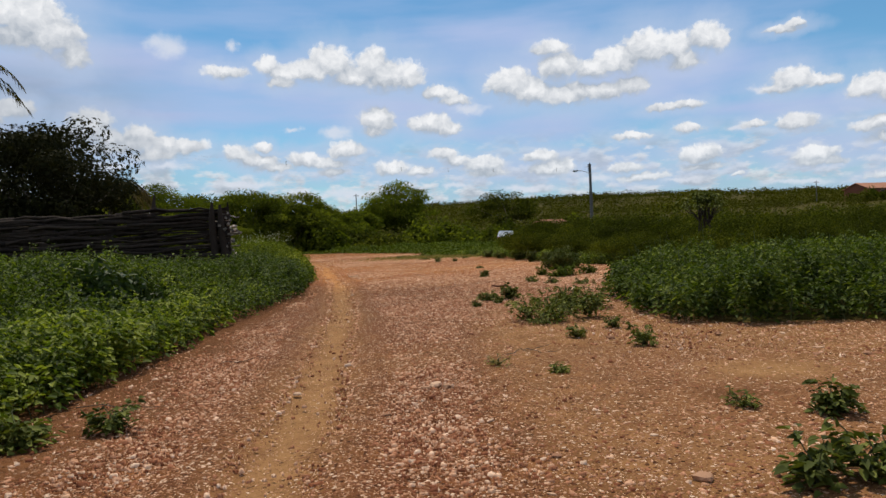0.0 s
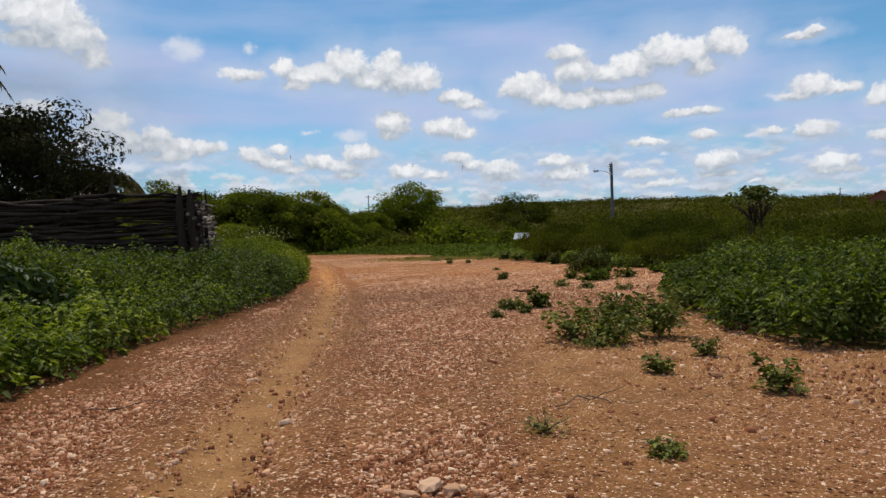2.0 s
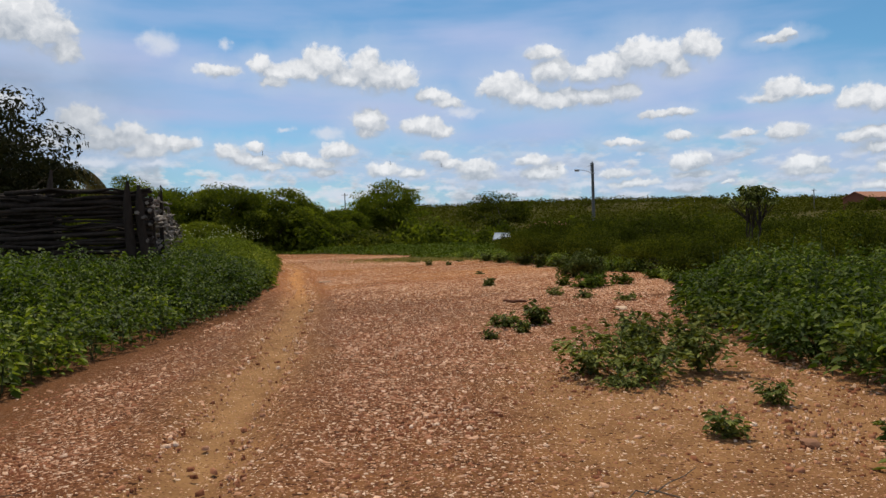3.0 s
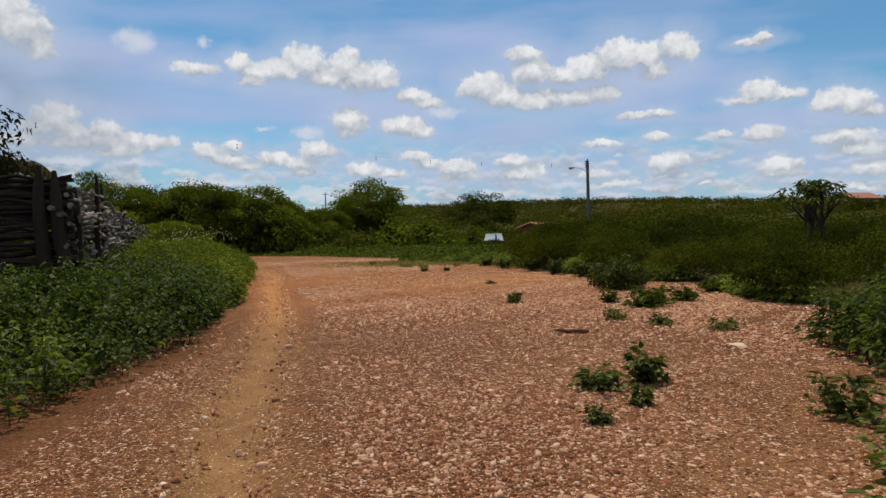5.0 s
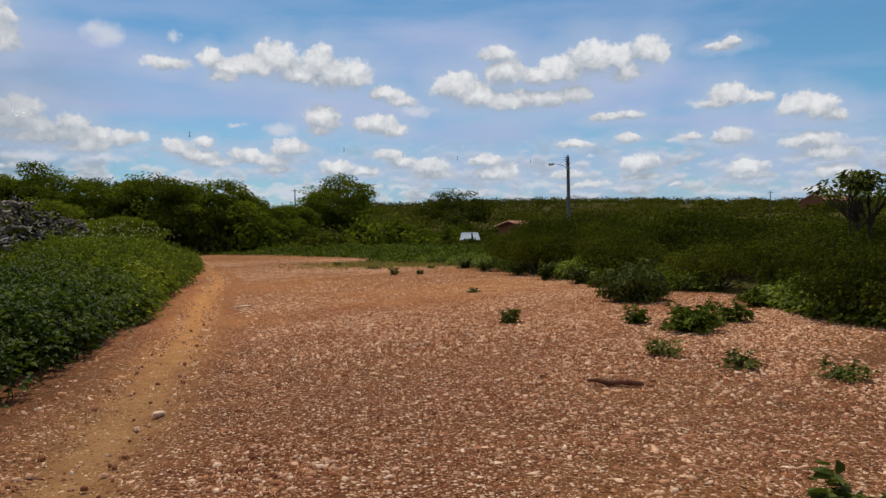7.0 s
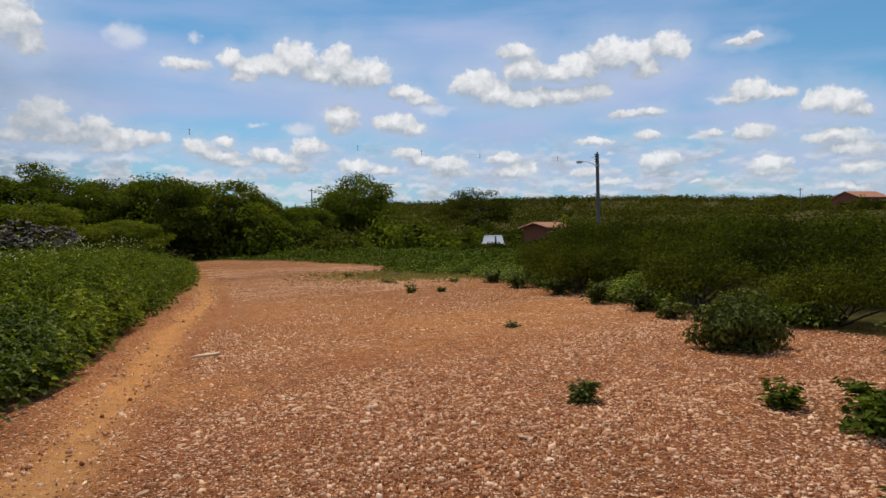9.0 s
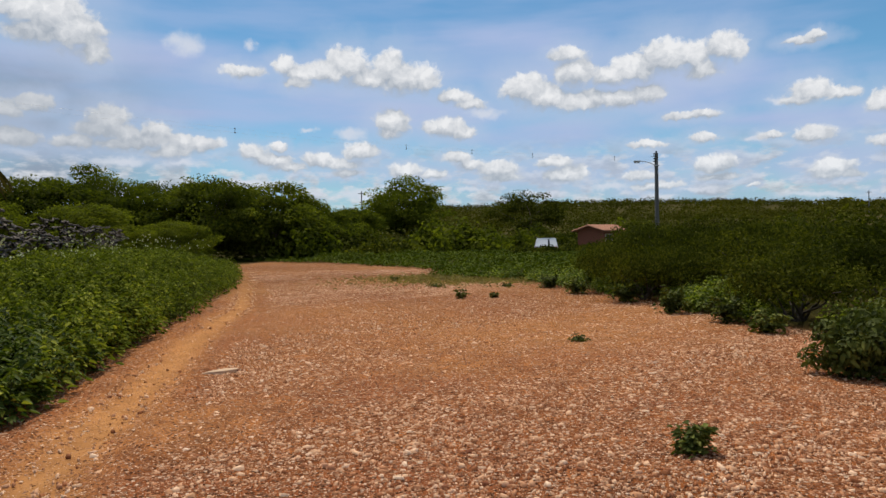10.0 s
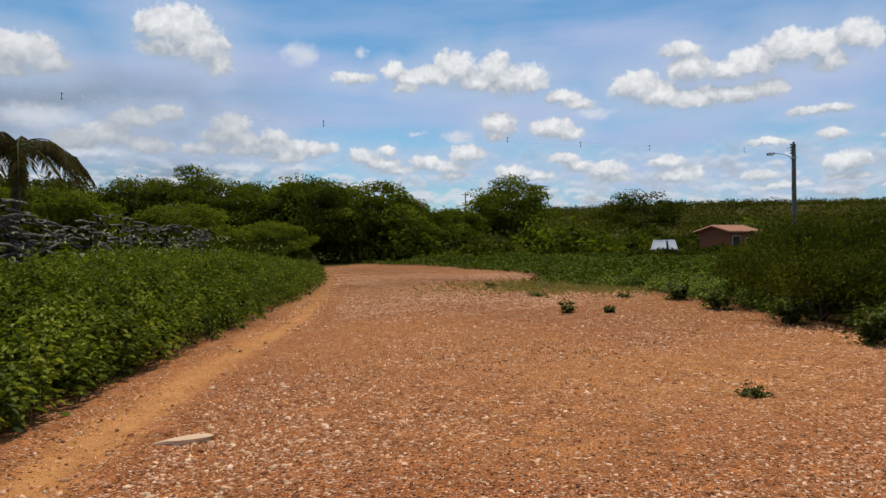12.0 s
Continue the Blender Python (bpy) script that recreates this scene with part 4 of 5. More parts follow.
def make_bushes():
    r = np.random.default_rng(41)
    bushy("bush", 5.0, 24.1, 1.12, 0.74, "round leafy green bush alone on stony ground", "bush", r, 5200, 0.07, M_WEED, lumps=34, fine=True, shell=0.3)
    bushy("bush", -4.75, 11.8, 1.62, 1.3, "dark broad-leaved bush rising out of the weeds", "bush", r, 2600, 0.15, M_BIG, lumps=30, ratio=0.5, fine=True)
    bushy("bush", -7.3, 13.0, 1.75, 1.3, "dark broad-leaved bush rising out of the weeds", "bush", r, 2600, 0.15, M_BIG, lumps=30, ratio=0.5, fine=True)
    bushy("bush", -5.9, 15.6, 1.55, 0.5, "dark broad-leaved bush rising out of the weeds", "bush", r, 600, 0.14, M_BIG, lumps=14, ratio=0.5)


make_bushes()


def make_verge():
    """Leafy weeds along the foot of the scrub."""
    r = np.random.default_rng(45)
    n = 1500
    y = r.uniform(19.6, 42.5, n)
    x = right_edge(y) + 0.1 + r.random(n) ** 1.3 * np.interp(y, (19, 27, 34, 42), (1.0, 1.2, 2.2, 3.5))
    keep = ((y > 27.5) | (x > 6.3)) & (wave(x, y, 2.1, 1.5) > -0.12)
    x, y = x[keep], y[keep]
    h = r.uniform(0.22, 0.5, len(x)) * (0.6 + 0.5 * step(0, 1.0, x - right_edge(y))) + np.clip(wave(x, y, 1.6), 0, 1) * 0.15
    fill_bed("weed_bed", "low leafy weeds along the foot of the scrub", x, y, h, r, 30, 0.10, 0.22)


make_verge()


def make_shrubs():
    """The dark thorny scrub that closes the open ground on one side, each shrub by itself."""
    r = np.random.default_rng(43)
    label = "dense dark green thorny shrub with fine leaves"
    kinds = [bushy("shrub", 6.9, 20.6, 1.5, 1.25, label, "shrub", r, 6500, 0.072, M_SHRUB, group="scrub", lumps=58, ratio=0.42, base_cut=0.25, shell=0.28, tier=0.5),
             bushy("shrub", 6.6, 28.6, 1.9, 1.6, label, "shrub", r, 7600, 0.080, M_SHRUB, group="scrub", lumps=66, ratio=0.42, base_cut=0.27, shell=0.28, tier=0.5),
             bushy("shrub", 7.4, 32.0, 2.2, 1.8, label, "shrub", r, 7600, 0.085, M_SHRUB, group="scrub", lumps=70, lift=0.3, ratio=0.42, base_cut=0.27, shell=0.28, tier=0.5),
             bushy("shrub", 8.6, 24.0, 1.7, 1.5, label, "shrub", r, 7000, 0.078, M_SHRUB, group="scrub", lumps=62, ratio=0.42, base_cut=0.27, shell=0.28, tier=0.5),
             bushy("shrub", 17.0, 47.0, 2.3, 2.0, label, "shrub", r, 2800, 0.150, M_SHRUB, group="scrub", lumps=34, ratio=0.5, base_cut=0.12, shell=0.28)]
    placed = [(6.9, 20.6), (6.6, 28.6), (7.4, 32.0), (8.6, 24.0), (17.0, 47.0)]
    for x, y, s, k in ((6.8, 38.2, 1.12, 2), (6.4, 35.4, 1.05, 2), (8.4, 37.0, 1.15, 2), (9.6, 40.0, 1.2, 1), (5.9, 32.6, 0.9, 1), (5.35, 35.6, 1.0, 1), (5.2, 33.2, 0.95, 1), (6.0, 37.2, 1.08, 1), (7.6, 41.0, 1.1, 2), (8.2, 34.2, 1.1, 2)):
        placed.append((x, y))
        copy_thing(kinds[k], pose(x, y, 0, 0, 0, 50 * s * y)).scale = (s * 0.95, s * 0.95, s * 1.14)
    for turn in range(9000):
        y = r.uniform(19.5, 46) if turn < 6500 else r.uniform(17, 62)
        x = r.uniform(3.5, 4 + y * 0.78)
        if x < right_edge(y) + 0.75 or x < 0.9 + 0.285 * (y - 19.9) or len(placed) > 78:
            continue
        if y < 24 and x < 6.9:
            continue
        gap = 1.15 + 0.012 * y + 0.02 * x
        if any((x - a) ** 2 + (y - b) ** 2 < gap * gap for a, b in placed):
            continue
        if math.hypot(x - 10.6, y - 25.6) < 2.0 or math.hypot(x - 9.6, y - 23.4) < 1.4:
            continue
        placed.append((x, y))
        k = (kinds[4] if y > 37 else kinds[r.integers(1, 4)]) if y > 22 else kinds[r.choice((0, 3))]
        s = r.uniform(0.82, 1.12) * np.interp(y, (16, 24, 31, 38, 60), (0.8, 0.98, 1.18, 1.36, 1.3)) * np.interp(x - right_edge(y), (0.6, 1.8), (0.78, 1.0))
        ob = copy_thing(k, pose(x, y, float(hill(np.array(x), np.array(y))), 0, 0, r.uniform(0, 360)))
        ob.scale = (s, s, s * r.uniform(0.9, 1.08))


make_shrubs()


def tree(name, x, y, h, wide, label, r, n, leaf, mat, trunk=0.16, stems=1, crown_low=0.3, lumps=60, flat=1.0, shape=1.0, ratio=0.5, group="", lean=0.0, spray=0.0):
    """A tree: tapered trunk, forking limbs, and a crown of many leaf clumps with gaps."""
    base = new(name)
    base.location = (x, y, float(hill(np.array(x), np.array(y))))
    tagged(base, label, "tree", group)
    lo = h * crown_low
    c = random_ways(r, lumps, 1.0)
    k = r.uniform(0.45, 1.0, lumps)
    z = (c[:, 2] * k * 0.5 + 0.5)
    width = wide * (1.0 - shape * (z - 0.35).clip(0) ** 1.3)
    C = np.stack((c[:, 0] * k * width, c[:, 1] * k * width, lo + z * (h - lo) * 0.93), 1)
    size = r.uniform(0.20, 0.34, lumps) * wide * (0.85 if spray else 1.0)
    pick = r.integers(0, lumps, n)
    off = random_ways(r, n) * (r.random(n) ** 0.36)[:, None] * size[pick, None]
    P = C[pick] + off * (1.2, 1.2, 0.62 * flat)
    D, face = on_clump(off, r)
    if spray:
        # sprays: the leaves reach outwards and lie flatter
        D = unit(np.stack((C[pick, 0] + off[:, 0] * 2, C[pick, 1] + off[:, 1] * 2, np.zeros(n)), 1)) + r.normal(0, 0.6, (n, 3))
        face = face * (1 - spray) + np.array((0, 0, spray))
    L = leaf * r.uniform(0.6, 1.35, n)
    runs, limbs = [], []
    for s in range(stems):
        a = 2 * math.pi * s / max(1, stems) + r.uniform(0, 1)
        foot = np.array((math.cos(a), math.sin(a), 0)) * (0.15 if stems > 1 else 0) * wide * 0.3
        top = np.array((math.cos(a) * wide * 0.25 * (stems > 1) + lean, math.sin(a) * wide * 0.25 * (stems > 1), lo + (h - lo) * 0.35))
        line = bend(foot - (0, 0, 0.1), top, r, 0.05 * wide * 0.4, 6)
        runs.append((line, np.linspace(trunk, trunk * 0.45, 6)))
        for i in r.choice(lumps, max(3, 14 // stems), replace=False):
            t = r.integers(2, 6)
            limbs.append((bend(line[t], C[i], r, 0.04 * wide, 5), np.linspace(trunk * 0.42, trunk * 0.07, 5)))
    child("trunk", tube_mesh("trunk", runs, M_BARK, 8), base)
    child("branchwork", tube_mesh("branchwork", limbs, M_BARK, 5), base)
    child("crown", leaves("crown", P, D, L, L * ratio, mat, r, False, 0.2, face), base)
    return base


def make_trees():
    r = np.random.default_rng(51)
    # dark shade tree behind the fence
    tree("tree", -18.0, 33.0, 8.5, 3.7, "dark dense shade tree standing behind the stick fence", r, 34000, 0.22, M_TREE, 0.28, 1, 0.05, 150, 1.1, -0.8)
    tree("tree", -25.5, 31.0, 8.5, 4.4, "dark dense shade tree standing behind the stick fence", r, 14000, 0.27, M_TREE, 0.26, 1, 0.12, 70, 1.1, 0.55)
    # lone tree in the middle distance
    tree("tree", -5.2, 113.0, 10.2, 6.4, "rounded green tree standing alone above the scrub", r, 20000, 0.36, M_LIGHT, 0.25, 1, 0.02, 150, 0.7, 0.35, 0.5, spray=0.3)
    # row of feathery trees past the bend
    light = "feathery light green thorn tree beside the bend"
    deep = "wide bushy green thorn tree beside the bend"
    tree("tree", -26.4, 70.0, 8.3, 5.0, light, r, 24000, 0.22, M_LIGHT, 0.2, 2, 0.10, 60, 0.85, 0.3, 0.5, group="trees at the bend", spray=0.3)
    a = tree("tree", -18.4, 71.5, 7.5, 5.4, deep, r, 22000, 0.28, M_FEATHER, 0.18, 3, 0.0, 110, 0.7, 0.4, 0.5, group="trees at the bend", spray=0.3)
    b = tree("tree", -23.0, 76.0, 7.4, 5.6, deep, r, 22000, 0.28, M_FEATHER, 0.18, 3, 0.0, 110, 0.7, 0.4, 0.5, group="trees at the bend", spray=0.3)
    for x, y, s, k in ((-14.6, 75.5, 0.95, b), (-11.5, 79.0, 0.78, a), (-28.5, 66.0, 0.95, a), (-34.5, 64.0, 0.95, b), (-40.5, 60.0, 1.0, a), (-33.0, 55.0, 0.82, a),
                       (-27.5, 56.0, 0.72, b), (-22.0, 60.5, 0.62, a), (-39.0, 50.0, 0.9, b), (-18.0, 64.5, 0.45, b), (-9.5, 88.0, 0.7, b)):
        ob = copy_thing(k, pose(x, y, 0, 0, 0, r.uniform(0, 360)))
        ob.scale = (s * 1.05, s * 1.05, s)
    # bush tree to the right of the lone tree
    tree("tree", 14.2, 128.0, 8.6, 6.5, "broad dark green bush tree above the scrub", r, 10000, 0.34, M_SHRUB, 0.2, 3, 0.06, 70, 0.7, 0.5, 0.55, spray=0.3)


make_trees()


def make_umbrella_tree():
    """A small tree of bare forked stems with a flat crown of large leaves."""
    r = np.random.default_rng(53)
    base = new("tree")
    base.location = (10.6, 25.6, 0)
    tagged(base, "small umbrella-crowned tree with thin bare stems and large leaves", "tree")
    runs, tips = [], []
    for s in range(5):
        a = 2 * math.pi * s / 5 + r.uniform(-0.3, 0.3)
        knee = np.array((math.cos(a) * 0.20, math.sin(a) * 0.20, 1.35 + r.uniform(-0.15, 0.15)))
        runs.append((bend((math.cos(a) * 0.05, math.sin(a) * 0.05, -0.03), knee, r, 0.03, 5), np.linspace(0.032, 0.020, 5)))
        for b in range(9):
            e, q = a + r.normal(0, 0.8), r.uniform(0.08, 0.86)
            tip = np.array((math.cos(e) * q, math.sin(e) * q, 2.42 - 0.50 * q * q - r.uniform(0, 0.40) * (1 - 0.5 * q)))
            runs.append((bend(knee, tip, r, 0.03, 4), np.linspace(0.018, 0.007, 4)))
            tips.append(tip)
    P, D = [], []
    for tip in tips:
        for k in range(24):
            a = r.uniform(0, 2 * math.pi)
            P.append(tip + (0, 0, 0.08) + np.array((math.cos(a), math.sin(a), 0)) * r.uniform(0.02, 0.17) + (0, 0, r.uniform(-0.10, 0.09)))
            D.append((math.cos(a), math.sin(a), r.uniform(-0.5, 0.3)))
    n = len(P)
    L = r.uniform(0.09, 0.16, n)
    child("stalk", tube_mesh("stalk", runs, M_BROWN, 6), base)
    child("crown", leaves("crown", np.array(P), np.array(D), L, L * 0.45, M_WEED, r, True, 0.35), base)


make_umbrella_tree()


def palm(x, y, h, r, label, fronds=13, reach=2.6, ragged=0.5):
    base = new("palm")
    base.location = (x, y, 0)
    tagged(base, label, "palm")
    child("trunk", tube_mesh("trunk", [(bend((0, 0, -0.1), (0.2, 0.1, h), r, 0.06, 7), np.linspace(0.17, 0.11, 7))], M_BARK, 9), base)
    for f in range(fronds):
        a = 2 * math.pi * f / fronds + r.uniform(-0.2, 0.2)
        rise = r.uniform(-0.35, 0.9)
        t = np.linspace(0, 1, 9)
        out = reach * (t - 0.12 * t ** 3)
        up = reach * (rise * t - (0.55 + rise * 0.55) * t ** 2)
        line = np.stack((0.2 + np.cos(a) * out, 0.1 + np.sin(a) * out, h + up), 1)
        stalk = child("frond", tube_mesh("frond", [(line, np.linspace(0.028, 0.005, 9))], M_STEM, 4), base)
        P, D = [], []
        side = np.array((-math.sin(a), math.cos(a), 0))
        for u in np.linspace(0.15, 1.0, 34):
            if r.random() < ragged * 0.5:
                continue
            i = min(int(u * 8), 7)
            p = line[i] * (1 - u * 8 + i) + line[i + 1] * (u * 8 - i)
            for s in (-1, 1):
                P.append(p)
                D.append(side * s * 0.75 + (math.cos(a) * 0.45, math.sin(a) * 0.45, -0.75 + r.normal(0, 0.15)))
        P, D = np.array(P), np.array(D)
        L = r.uniform(0.35, 0.6, len(P))
        child("blade", leaves("blade", P, D, L, np.full(len(P), 0.05), M_PALM, r, False, 0.35), stalk)
    return base


def make_palms():
    r = np.random.default_rng(57)
    palm(-22.6, 34.5, 10.2, r, "tall ragged palm with thin drooping fronds", 13, 3.6, 0.9)
    palm(-18.8, 42.5, 5.2, r, "palm with yellowing drooping fronds behind the fence", 26, 2.7, 0.3)


make_palms()


# ---- stick fences ----
def stick_meshes(r, mat, wob, count=12):
    out = []
    for _ in range(count):
        length = r.uniform(1.3, 2.8)
        rad = r.uniform(0.014, 0.030)
        line = bend((-length / 2, 0, 0), (length / 2, 0, 0), r, wob, 7)
        V, F = tubes([(line, np.linspace(rad, rad * r.uniform(0.45, 0.8), 7))], 5)
        caps = [tuple(range(4, -1, -1)), tuple(range(30, 35))]
        me = bpy.data.meshes.new("stick")
        me.from_pydata([tuple(v) for v in V], [], [tuple(f) for f in F] + caps)
        me.materials.append(mat)
        for p in me.polygons:
            p.use_smooth = len(p.vertices) == 4
        out.append((me, length))
    return out


def post_mesh(r, h, rad):
    """A hewn post that tapers to a chopped point."""
    line = bend((0, 0, -0.3), (r.normal(0, 0.03), r.normal(0, 0.03), h), r, 0.015, 7)
    return tube_mesh("post", [(line, np.array((1, 1.05, 1.0, 1.02, 0.95, 0.9, 0.30)) * rad)], M_BROWN, 8)


def make_fences():
    r = np.random.default_rng(61)
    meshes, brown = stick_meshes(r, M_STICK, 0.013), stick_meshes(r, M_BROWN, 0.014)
    corner = np.array((-4.85, 19.05))
    # front faces away from the sun: its shade is in the darker sticks
    front = new("stick_fence")
    tagged(front, "woven stick fence of stacked horizontal branches, front shade in its colour", "fence")
    run = np.array((-0.993, -0.115))
    for layer in range(63):
        d = -0.05
        while d < 13.0:
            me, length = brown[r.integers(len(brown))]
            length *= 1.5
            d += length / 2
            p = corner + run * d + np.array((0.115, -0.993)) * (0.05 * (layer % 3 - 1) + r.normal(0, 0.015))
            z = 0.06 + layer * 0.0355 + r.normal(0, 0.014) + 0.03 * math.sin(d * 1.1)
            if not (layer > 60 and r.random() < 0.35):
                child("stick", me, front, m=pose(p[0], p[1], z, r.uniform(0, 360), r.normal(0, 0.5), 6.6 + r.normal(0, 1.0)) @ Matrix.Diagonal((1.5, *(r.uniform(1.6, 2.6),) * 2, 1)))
            d += length / 2 - r.uniform(0.05, 0.5)
    for d, h, rad in ((0.04, 2.40, 0.10), (0.34, 2.48, 0.10), (2.0, 2.72, 0.085), (4.4, 2.2, 0.08), (6.9, 2.25, 0.08), (9.5, 2.15, 0.08), (12.2, 2.3, 0.08)):
        p = corner + run * d + np.array((0.115, -0.993)) * (-0.16 if d > 1 else 0.0)
        child("post", post_mesh(r, h, rad), front, "upright pointed fence post", pose(p[0], p[1], 0, r.normal(0, 3), r.normal(0, 3), 0))
    side = new("stick_fence")
    tagged(side, "loose grey stick fence of piled weathered branches along the weeds", "fence")
    y = 19.25
    rest_v, rest_f, base_n = [], [], 0
    while y < 49.5:
        x = float(fence_x(y))
        top = 2.2 + 0.12 * math.sin(y * 0.9) + 0.05 * math.sin(y * 2.3)
        for _ in range(11 if y < 28.6 else 9):
            z = (0.2 + 0.8 * r.random()) * top
            m = pose(x + r.normal(0, 0.12), y + r.normal(0, 0.1), z, r.uniform(0, 360), r.normal(0, 5.0), 108 + r.normal(0, 9)) @ Matrix.Diagonal((0.62, 1.45, 1.45, 1))
            me = meshes[r.integers(len(meshes))][0]
            if y < 28.6:
                child("stick", me, side, m=m)
            else:
                v = np.array([m @ q.co for q in me.vertices])
                rest_v.append(v)
                rest_f.append(np.array([tuple(p.vertices) for p in me.polygons if len(p.vertices) == 4]) + base_n)
                base_n += len(v)
        y += 0.36 if y < 33 else 0.42
    tagged(child("stick_rest", mesh_from("stick_rest", np.concatenate(rest_v), np.concatenate(rest_f), M_STICK), side), kind="stuff")
    for yy in (21.0, 24.0, 27.0, 30.5, 34.0, 38.0, 42.0, 46.0):
        child("post", post_mesh(r, r.uniform(1.9, 2.3), 0.035), side, "upright fence post", pose(float(fence_x(yy)) - 0.1, yy, 0, r.normal(0, 4), r.normal(0, 4), 0))
    for px, py, h in ((-5.6, 21.6, 2.6), (-6.75, 24.5, 2.7)):
        child("post", post_mesh(r, h, 0.05), side, "thin dark upright fence post", pose(px, py, 0, r.normal(0, 2), r.normal(0, 2), 0))
    # the corner post pair and the stub beside it
    for dx, dy, h in ((-0.9, 0.35, 2.36), (-0.6, 0.75, 2.2)):
        child("post", post_mesh(r, h, 0.09), side, "upright pointed fence post", pose(corner[0] + dx * 0.4, corner[1] + dy, 0, r.normal(0, 3), r.normal(0, 3), 0))


make_fences()


# ---- far scrub on the hillside ----
def make_woods():
    r = np.random.default_rng(71)
    n = 4200
    rad = 82 + (r.random(n) ** 0.75) * 450
    az = np.radians(r.uniform(-44, 48, n))
    x, y = np.sin(az) * rad, np.cos(az) * rad
    ok = (y > 78) & (np.hypot(x + 5.2, y - 113) > 5) & ((np.abs(x - 109.5) > 9) | (np.abs(y - 173) > 7))
    x, y, rad = x[ok], y[ok], rad[ok]
    h = r.uniform(1.5, 3.0, len(x)) * (1 + 0.35 * step(120, 400, rad))
    wide = h * r.uniform(0.8, 1.5, len(x))
    i = np.repeat(np.arange(len(x)), np.where(rad < 190, 84, 30))
    v = random_ways(r, len(i), 0.8)
    v[:, 2] = np.abs(v[:, 2])
    k = r.random(len(i)) ** 0.35
    P = np.stack((x[i] + v[:, 0] * k * wide[i], y[i] + v[:, 1] * k * wide[i], hill(x, y)[i] + v[:, 2] * k * h[i]), 1)
    L = wide[i] * r.uniform(0.20, 0.40, len(i)) * np.where(rad[i] < 190, 0.55, 1.0)
    tagged(new("far_scrub", leaves("far_scrub", P, on_clump(v, r)[0], L, L * 0.6, M_WOODS, r, False, 0.1, v + np.array((0, 0, 0.8)))),
           "dry green scrub covering the distant hillside", "scrub", kind="stuff")
    # taller bushes between the creepers and the hillside, each by itself
    label = "leafy green bush at the foot of the hillside"
    kinds = [bushy("bush", 2.0, 74.0, 2.1, 2.4, label, "bush", r, 1900, 0.30, M_SHRUB, group="bushes below the hill", lumps=40),
             bushy("bush", -4.0, 76.0, 1.9, 2.6, label, "bush", r, 1900, 0.32, M_SHRUB, group="bushes below the hill", lumps=40),
             bushy("bush", 7.5, 79.0, 2.4, 2.8, label, "bush", r, 1900, 0.32, M_FEATHER, group="bushes below the hill", lumps=40)]
    placed = [(2.0, 74.0), (-4.0, 76.0), (7.5, 79.0)]
    # bushes before the house on the hillside
    for k, xx in enumerate((101.5, 104.0, 106.5, 109.0, 111.5, 114.0)):
        yy = 164.5 + r.uniform(-1.2, 1.2)
        copy_thing(kinds[k % 3], pose(xx, yy, float(hill(np.array(xx), np.array(yy))), 0, 0, 70 * k)).scale = (1.0, 1.0, 1.55)
    for xx, yy, s in ((5.4, 62.0, 0.74), (7.2, 62.2, 0.72), (9.2, 62.6, 0.66), (10.6, 66.5, 0.8), (3.0, 64.5, 0.55), (11.9, 67.6, 0.86), (13.9, 67.0, 0.9), (0.5, 66.5, 0.62), (6.9, 63.0, 0.62), (7.9, 62.8, 0.62), (7.4, 62.0, 0.66), (8.5, 62.4, 0.64), (7.0, 61.2, 0.62), (6.3, 60.5, 0.74), (7.2, 60.8, 0.74), (6.7, 58.8, 0.6)):
        copy_thing(kinds[1], pose(xx, yy, 0, 0, 0, r.uniform(0, 360))).scale = (s * 0.8, s * 0.8, s)
    for _ in range(900):
        yy = r.uniform(68, 104)
        xx = r.uniform(-0.20, 0.62) * yy - 2
        if len(placed) > 58 or xx < right_edge(yy) + 5 or (4.5 < xx < 17 and yy < 75) or math.hypot(xx + 5.2, yy - 113) < 7:
            continue
        if any((xx - a) ** 2 + (yy - b) ** 2 < 14 for a, b in placed):
            continue
        placed.append((xx, yy))
        s = r.uniform(1.0, 1.5)
        copy_thing(kinds[r.integers(3)], pose(xx, yy, float(hill(np.array(xx), np.array(yy))), 0, 0, r.uniform(0, 360))).scale = (s, s, s)


make_woods()


# ---- pole, car, houses ----
def box(bm, lo, hi, bevel=0.0):
    g = bmesh.ops.create_cube(bm, size=1.0)
    size = [b - a for a, b in zip(lo, hi)]
    mid = [(a + b) / 2 for a, b in zip(lo, hi)]
    bmesh.ops.transform(bm, matrix=Matrix.Translation(mid) @ Matrix.Diagonal((*size, 1)), verts=g["verts"])
    if bevel:
        edges = {e for v in g["verts"] for e in v.link_edges}
        bmesh.ops.bevel(bm, geom=list(edges), offset=bevel, segments=2, affect="EDGES", profile=0.5)


